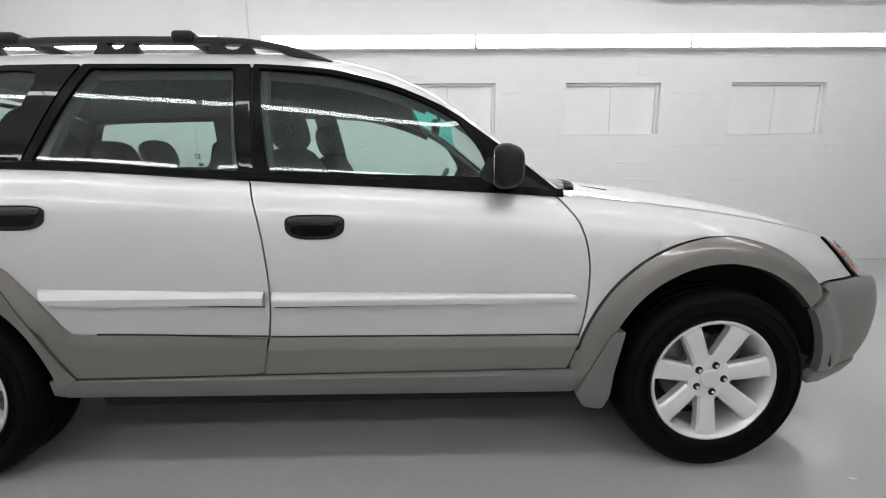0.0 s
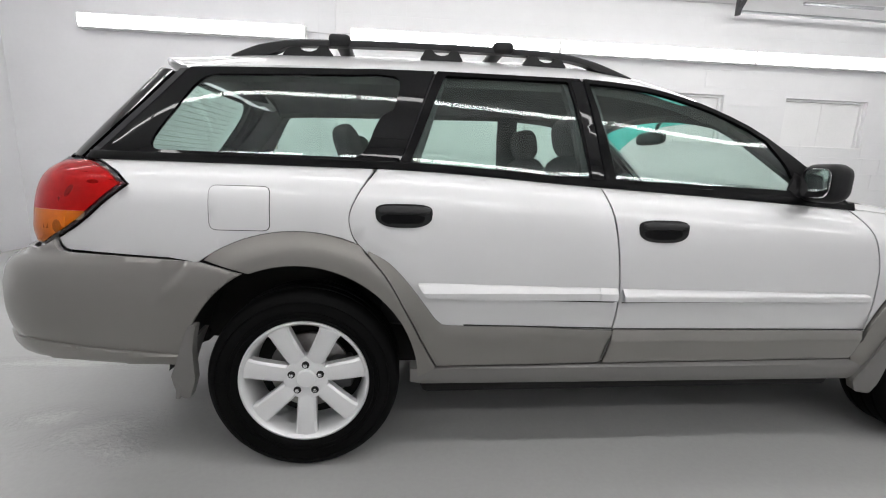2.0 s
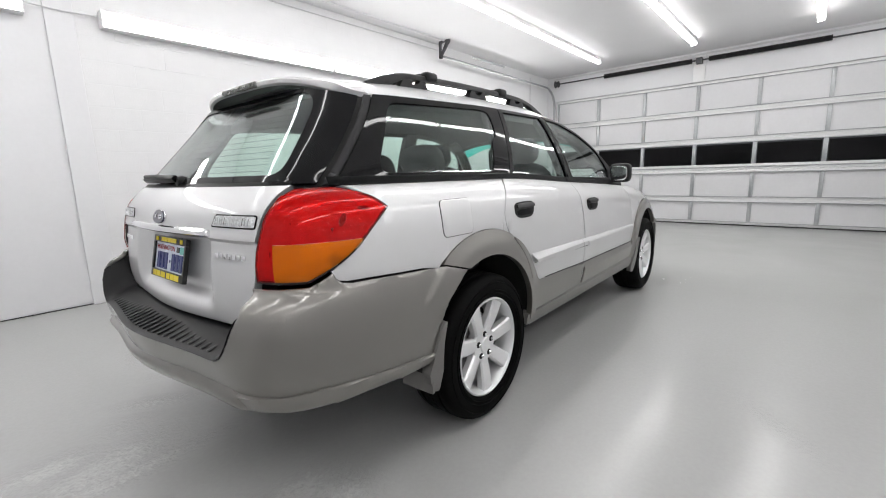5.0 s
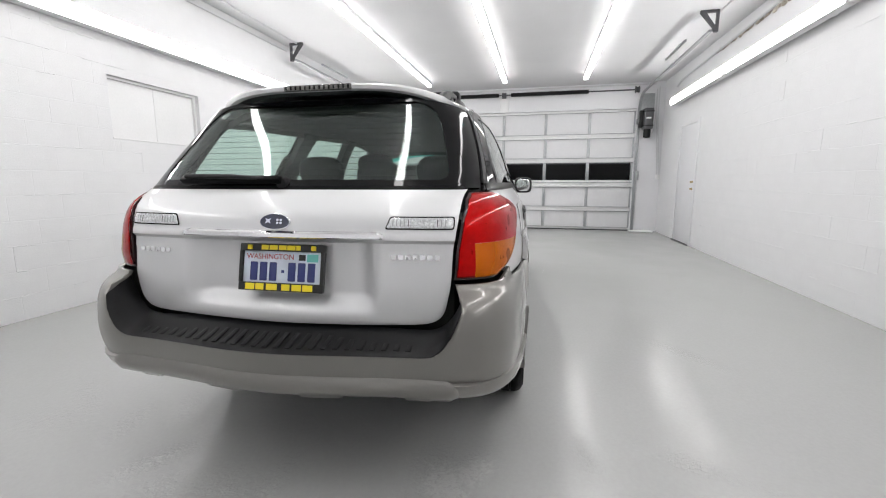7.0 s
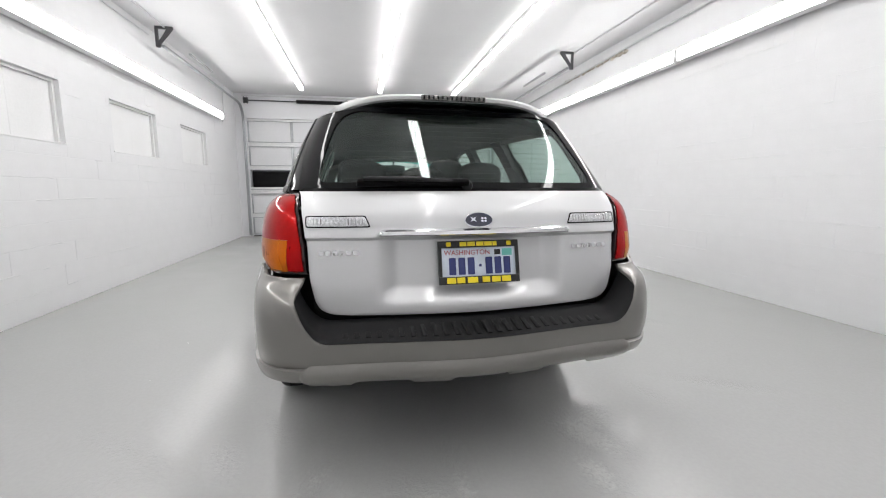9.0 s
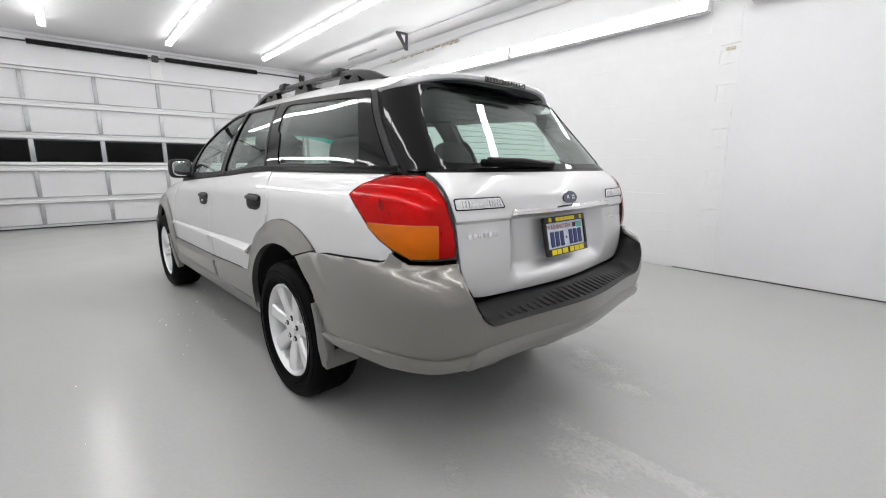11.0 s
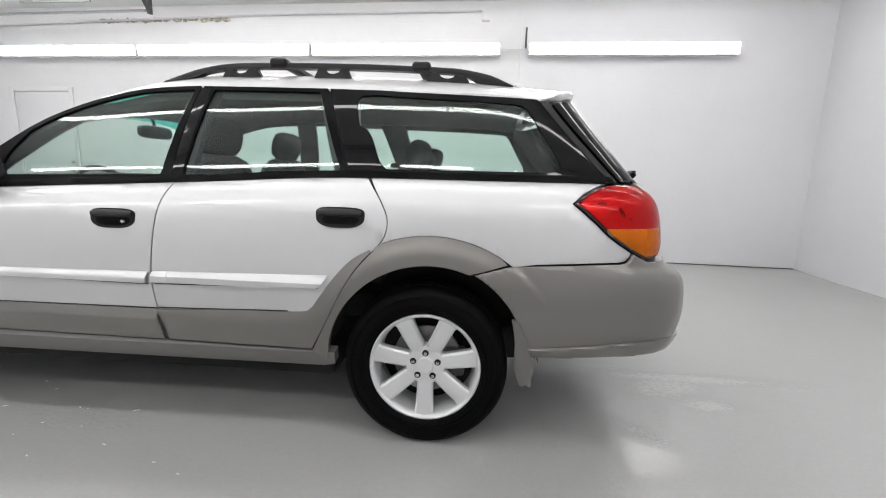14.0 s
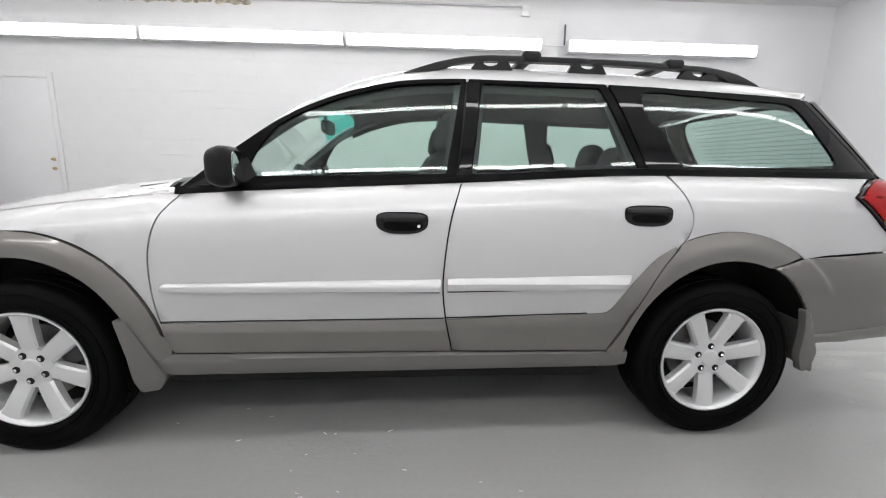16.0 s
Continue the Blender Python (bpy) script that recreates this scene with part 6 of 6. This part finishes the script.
# door mirrors
def blob(cx, cy, cz, rx, ry, rz, p=2.6, nu=20, nv=14, shape=None):
    bm = bmesh.new()
    bmesh.ops.create_uvsphere(bm, u_segments=nu, v_segments=nv, radius=1.0)
    for v in bm.verts:
        n = (abs(v.co.x) ** p + abs(v.co.y) ** p + abs(v.co.z) ** p) ** (1 / p)
        q = v.co / n
        if shape:
            q = shape(q)
        v.co = (cx + q.x * rx, cy + q.y * ry, cz + q.z * rz)
    return bm


for s in (1, -1):
    def shell(q):
        f = 1 - 0.22 * max(0, q.x)
        return Vector((q.x, q.y * f, q.z * f))
    turn = pose(1.918, -s * 0.808, 1.09, 0, 0, -5 * s)
    mir = part("door_mirror", blob(0, 0, 0, 0.05, 0.08, 0.072, 4.2, 32, 24, shell), M_BLACK, car, "black door mirror", m=turn)
    part("mirror_arm", box(-0.03, 0.04, s * 0.03, s * 0.085, -0.07, -0.03, 0.012), M_BLACK, mir)
    part("mirror_glass", blob(-0.0495, 0, 0, 0.002, 0.064, 0.055, 4, 24, 14), M_CHROME, mir, "mirror glass")
    tri = xz((1.83, 1.062), (1.865, 1.125), (2.1, 1.0), (1.86, 1.035))
    part("mirror_sail", panel_mesh(tri, 0.006, 0.012, side=s, gap=0), M_BLACK, car, "black mirror base")

# dark inner shell, wheel wells, floor pan
for side in (1, -1):
    low = [(3.35, 0.3), (3.09, 0.3)] + arc_points(*FRONT_C, 0.435, 0, 180, 30) + [(2.2, 0.3), (0.43, 0.3)] + arc_points(*REAR_C, 0.435, 0, 180, 30) + [(-0.45, 0.4)]
    up = belt_line(-0.8, 3.3, -0.03, 30)
    part("inner_shell", panel_mesh(xz(*up, *low), -0.03, 0.004, side=side, gap=0, grid=0.08, closed=True), M_DARK, car, "dark inner body")
    for cx, cz in (REAR_C, FRONT_C):
        bm = bmesh.new()
        rows = []
        for k in range(29):
            a = radians(4 + 172 * k / 28)
            rows.append([bm.verts.new((cx + 0.44 * math.cos(a), -side * y, cz + 0.44 * math.sin(a))) for y in (0.82, 0.5)])
        for a, b in zip(rows, rows[1:]):
            bm.faces.new((a[0], b[0], b[1], a[1]))
        hub = bm.verts.new((cx, -side * 0.5, cz))
        for a, b in zip(rows, rows[1:]):
            bm.faces.new((a[1], b[1], hub))
        part("wheel_well", bm, M_DARK, car)
rear_panel = yz((0.6, 0.5), (0.62, 0.8), (0.63, 1.06))
part("inner_shell", panel_mesh(rear_panel + [(-e, z) for e, z in reversed(rear_panel)], -0.075, 0.004, gap=0, grid=0.08, closed=True), M_DARK, car)
# low boxes added under the car, mostly unseen, to darken the floor there
pan = bmesh.new()
box(0.42, 2.25, -0.69, 0.69, 0.2, 0.36, 0.03, pan)
box(-0.42, 0.5, -0.5, 0.5, 0.24, 0.5, 0.04, pan)
box(-0.95, -0.45, -0.66, 0.66, 0.4, 0.55, 0.04, pan)
box(-0.88, -0.44, -0.55, 0.55, 0.345, 0.45, 0.05, pan)
box(2.15, 3.4, -0.5, 0.5, 0.21, 0.5, 0.04, pan)
part("floor_pan", pan, M_DARK, car)

# ---- wheels ----
def build_wheel():
    """Axle along y, outer face towards -y."""
    w = empty("wheel")
    prof = [(0.222, -0.09), (0.232, -0.103), (0.25, -0.111), (0.283, -0.115), (0.308, -0.11), (0.322, -0.1), (0.33, -0.088), (0.334, -0.07)]
    for y in (-0.05, 0.0, 0.05):
        prof += [(0.335, y - 0.006), (0.328, y - 0.004), (0.328, y + 0.004), (0.335, y + 0.006)]
    prof += [(0.334, 0.07), (0.33, 0.088), (0.32, 0.103), (0.285, 0.115), (0.25, 0.11), (0.222, 0.09)]
    tyre = part("tyre", lathe(prof, 72, closed=True), M_TYRE, w, "black rubber tyre", angle=40)
    for r in (0.247, 0.262, 0.298):
        part("sidewall_rib", lathe([(r - 0.002, -0.112), (r - 0.001, -0.1165), (r + 0.001, -0.1165), (r + 0.002, -0.112)], 72), M_TYRE, tyre)
    rim = part("rim", lathe([(0.228, -0.092), (0.226, -0.101), (0.22, -0.103), (0.212, -0.095), (0.206, -0.075), (0.2, -0.04), (0.198, 0.03), (0.215, 0.08), (0.228, 0.085)], 72), M_ALLOY, w, "silver alloy rim")
    part("barrel", lathe([(0.203, 0.05), (0.0, 0.055)], 40), M_DARK, rim)
    for k in range(7):
        a = radians(-90 + 360 / 7 * k)
        bm = bmesh.new()
        rows = []
        for i in range(9):
            t = i / 8
            r = 0.052 + (0.212 - 0.052) * t
            half_w = 0.031 + 0.0065 * t + 0.006 * ease(0.88, 1.0, t)
            y = -0.068 - 0.016 * math.sin(t * 1.7) - 0.006 * t
            row = [(-half_w, y + 0.035), (-half_w, y + 0.008), (-half_w + 0.008, y), (0, y - 0.003), (half_w - 0.008, y), (half_w, y + 0.008), (half_w, y + 0.035)]
            rows.append([bm.verts.new((c * -math.sin(a) + r * math.cos(a), yy, c * math.cos(a) + r * math.sin(a))) for c, yy in row])
        for p, q in zip(rows, rows[1:]):
            for j in range(6):
                bm.faces.new((p[j], p[j + 1], q[j + 1], q[j]))
        part("spoke", bm, M_ALLOY, rim, angle=30)
    part("hub", lathe([(0.084, -0.03), (0.083, -0.066), (0.078, -0.073), (0.036, -0.0745), (0.035, -0.078), (0.031, -0.081), (0.0, -0.082)], 40), M_ALLOY, rim)
    for k in range(5):
        a = radians(90 + 72 * k)
        x, z = 0.053 * math.cos(a), 0.053 * math.sin(a)
        # dark discs on the hub face draw the shade of the lug holes
        part("lug_recess", lathe([(0.0, -0.0765), (0.0135, -0.0765), (0.0135, -0.07)], 16), M_DARK, rim, m=pose(x, 0, z))
        part("lug_nut", lathe([(0.0075, -0.07), (0.0075, -0.083), (0.005, -0.086), (0.0, -0.086)], 6), M_CHROME, rim, m=pose(x, 0, z))
    part("valve", tube([(0.188, -0.06, 0.075), (0.182, -0.085, 0.072)], 0.004, seg=8), M_BLACK, rim)
    part("brake_disc", lathe([(0.0, -0.02), (0.08, -0.02), (0.085, -0.005), (0.145, -0.005), (0.145, 0.015), (0.0, 0.015)], 48), M_DISC, w, "steel brake disc")
    part("brake_caliper", box(0.08, 0.16, -0.04, 0.03, -0.06, 0.06, 0.015), M_DARKSTEEL, w)
    return w


wheel = build_wheel()
wheel.parent = car
wheel.matrix_basis = pose(0, -0.728, 0.335, 0, 0, 0)
for m in (pose(2.667, -0.728, 0.335, 0, -51.43, 0), pose(0, 0.728, 0.335, 0, 0, 180), pose(2.67, 0.728, 0.335, 0, -25.7, 180)):
    copy_thing(wheel, m)

# ---- inside ----
def seat(x, y, back_lean=18):
    s = empty("seat")
    s.parent = car
    s.matrix_basis = pose(x, y, 0)
    part("cushion", blob(0, 0, 0.5, 0.27, 0.25, 0.09, 4), M_CLOTH, s)
    m = pose(-0.24, 0, 0.52, 0, -back_lean, 0)
    part("backrest", blob(0, 0, 0.31, 0.11, 0.255, 0.36, 3.5), M_CLOTH, s, m=m)
    part("headrest", blob(0.02, 0, 0.745, 0.062, 0.145, 0.09, 3.0), M_CLOTH, s, m=m)
    for d in (-0.05, 0.05):
        part("headrest_post", tube([(0, d, 0.58), (0, d, 0.68)], 0.007, seg=8), M_CHROME, s, m=m)
    return s


seat(1.46, -0.37, 12)
seat(1.46, 0.37, 12)
bench = empty("rear_bench")
bench.parent = car
part("cushion", blob(0.45, 0, 0.52, 0.27, 0.62, 0.09, 5), M_CLOTH, bench)
part("backrest", blob(0, 0, 0.3, 0.075, 0.6, 0.30, 5), M_CLOTH, bench, m=pose(0.31, 0, 0.555, 0, -18, 0))
for y, h in ((-0.36, 0.655), (0, 0.62), (0.36, 0.655)):
    part("headrest", blob(0, y, h, 0.052, 0.135, 0.088, 3.0), M_CLOTH, bench, m=pose(0.31, 0, 0.555, 0, -18, 0))
part("dashboard", blob(1.98, 0, 0.93, 0.24, 0.68, 0.13, 4), M_INTERIOR, car)
part("cargo_cover", box(-0.8, 0.1, -0.6, 0.6, 0.93, 0.95, 0.01), M_INTERIOR, car)
sw = part("steering_wheel", lathe([(0.185 + 0.014 * math.cos(a * math.tau / 10), 0.014 * math.sin(a * math.tau / 10)) for a in range(10)], 36, "z", closed=True), M_INTERIOR, car)
sw.matrix_basis = pose(1.68, 0.37, 0.93, 0, -62, 0)
part("hub", blob(0, 0, -0.01, 0.08, 0.07, 0.03, 3), M_INTERIOR, sw)
for k in (0, 2):
    part("spoke", box(-0.02, 0.02, 0.05 if k else -0.18, 0.18 if k else -0.05, -0.012, 0.005, 0.004), M_INTERIOR, sw)
inner_mirror = part("inside_mirror", blob(1.694, 0.02, 1.298, 0.022, 0.125, 0.036, 4), M_BLACK, car)
part("mirror_stem", tube([(1.705, 0.01, 1.3), (1.715, 0, 1.36), (1.74, 0, 1.4)], 0.009, seg=8), M_BLACK, inner_mirror)

# ---- painted blocks of the long walls ----
def block_mesh(mat):
    bm = bmesh.new()
    box(-0.5, 0.5, 0, 0.0007, -0.5, 0.5, bm=bm)
    for v in bm.verts:
        if v.co.y < 0.0003:
            v.co.x *= 0.985
            v.co.z *= 0.965
    return finish(bm, "block", mat, smooth=False)


def left_over(rect, holes):
    rects = [rect]
    for hx0, hx1, hz0, hz1 in holes:
        out = []
        for x0, x1, z0, z1 in rects:
            if x1 <= hx0 or x0 >= hx1 or z1 <= hz0 or z0 >= hz1:
                out.append((x0, x1, z0, z1))
                continue
            if x0 < hx0:
                out.append((x0, hx0, z0, z1))
            if x1 > hx1:
                out.append((hx1, x1, z0, z1))
            a, b = max(x0, hx0), min(x1, hx1)
            if z0 < hz0:
                out.append((a, b, z0, hz0))
            if z1 > hz1:
                out.append((a, b, hz1, z1))
        rects = out
    return [q for q in rects if q[1] - q[0] > 0.03 and q[3] - q[2] > 0.02]


def lay_blocks(wall, y, face, x_start, x_end, holes, near_end, seed):
    rng = random.Random(seed)
    me = block_mesh(M_BLOCK)
    far = bmesh.new()
    courses, ch, bl, count = 17, 0.2025, 0.405, 0
    for c in range(courses):
        z0, z1 = c * ch + 0.0012, min(TOP, (c + 1) * ch - 0.0012)
        if z1 - z0 < 0.04:
            continue
        x = x_start - (bl / 2 if c % 2 else 0)
        while x < x_end:
            a, b = max(x, x_start) + 0.0004, min(x + bl, x_end) - 0.0004
            x += bl
            if b - a < 0.03:
                continue
            for q in left_over((a, b, z0, z1), holes):
                proud = rng.choice((0.0, 0.0, 0.0, 0.0, 0.0, 0.0, 0.0, 0.0002, 0.0004, 0.001, 0.002))
                if face > 0:
                    m = Matrix.Translation(((q[0] + q[1]) / 2, y + proud, (q[2] + q[3]) / 2)) @ Matrix.Rotation(math.pi, 4, "Z") @ Matrix.Diagonal((q[1] - q[0], 1, q[3] - q[2], 1))
                else:
                    m = Matrix.Translation(((q[0] + q[1]) / 2, y - proud, (q[2] + q[3]) / 2)) @ Matrix.Diagonal((q[1] - q[0], 1, q[3] - q[2], 1))
                if b < near_end and count < 300:
                    count += 1
                    o = new("block", me)
                    o.parent = wall
                    o.matrix_basis = m
                else:
                    vs = [far.verts.new(m @ v.co) for v in me.vertices]
                    for p in me.polygons:
                        far.faces.new([vs[i] for i in p.vertices])
    tagged(part("far_blocks", far, M_BLOCK, wall, smooth=False), "white painted blocks farther along the wall", kind="stuff")


lay_blocks(wall_north, NORTH, -1, -0.535, EAST, [(w - 0.001, w + WW + 0.001, SILL - 0.03, HEADZ) for w in WINDOWS], 6.9, 3)
lay_blocks(wall_south, SOUTH, 1, JOINT + 0.003, EAST, [(5.95, 7.01, 0, 2.255)], 6.6, 4)


def paint_ridges(wall, y, face, x0, x1, holes, count, seed):
    """Broken beads of mortar that stand out of the paint along the block joints."""
    rng = random.Random(seed)
    bm = bmesh.new()
    for _ in range(count):
        course = rng.choice((1, 2, 2, 3, 3, 4, 4, 5, 5, 6, 6, 7, 7, 8, 9, 10, 11, 12))
        z, x, reach = course * 0.2025, rng.uniform(x0, x1), rng.choice((0.08, 0.15, 0.2, 0.3, 0.4, 0.6))
        if any(a - reach < x < b and c - 0.03 < z < d + 0.03 for a, b, c, d in holes):
            continue
        ridge(bm, [(x, z), (min(x + reach, x1), z + rng.gauss(0, 0.003))], rng, rng.choice((0.0022, 0.003, 0.003, 0.004, 0.0052)), y, face)
        if rng.random() < 0.14:
            ridge(bm, [(x, z), (x + rng.gauss(0, 0.004), z + 0.2)], rng, 0.003, y, face)
    tagged(part("mortar_ridge", bm, M_BLOCK, wall), "broken ridges of painted mortar along the block joints", kind="stuff")


paint_ridges(wall_north, NORTH, -1, -0.5, 7.5, [(w - 0.05, w + WW + 0.05, SILL - 0.05, HEADZ + 0.05) for w in WINDOWS], 190, 8)
paint_ridges(wall_south, SOUTH, 1, JOINT + 0.2, 7.5, [(5.7, 7.05, 0, 2.4)], 240, 9)
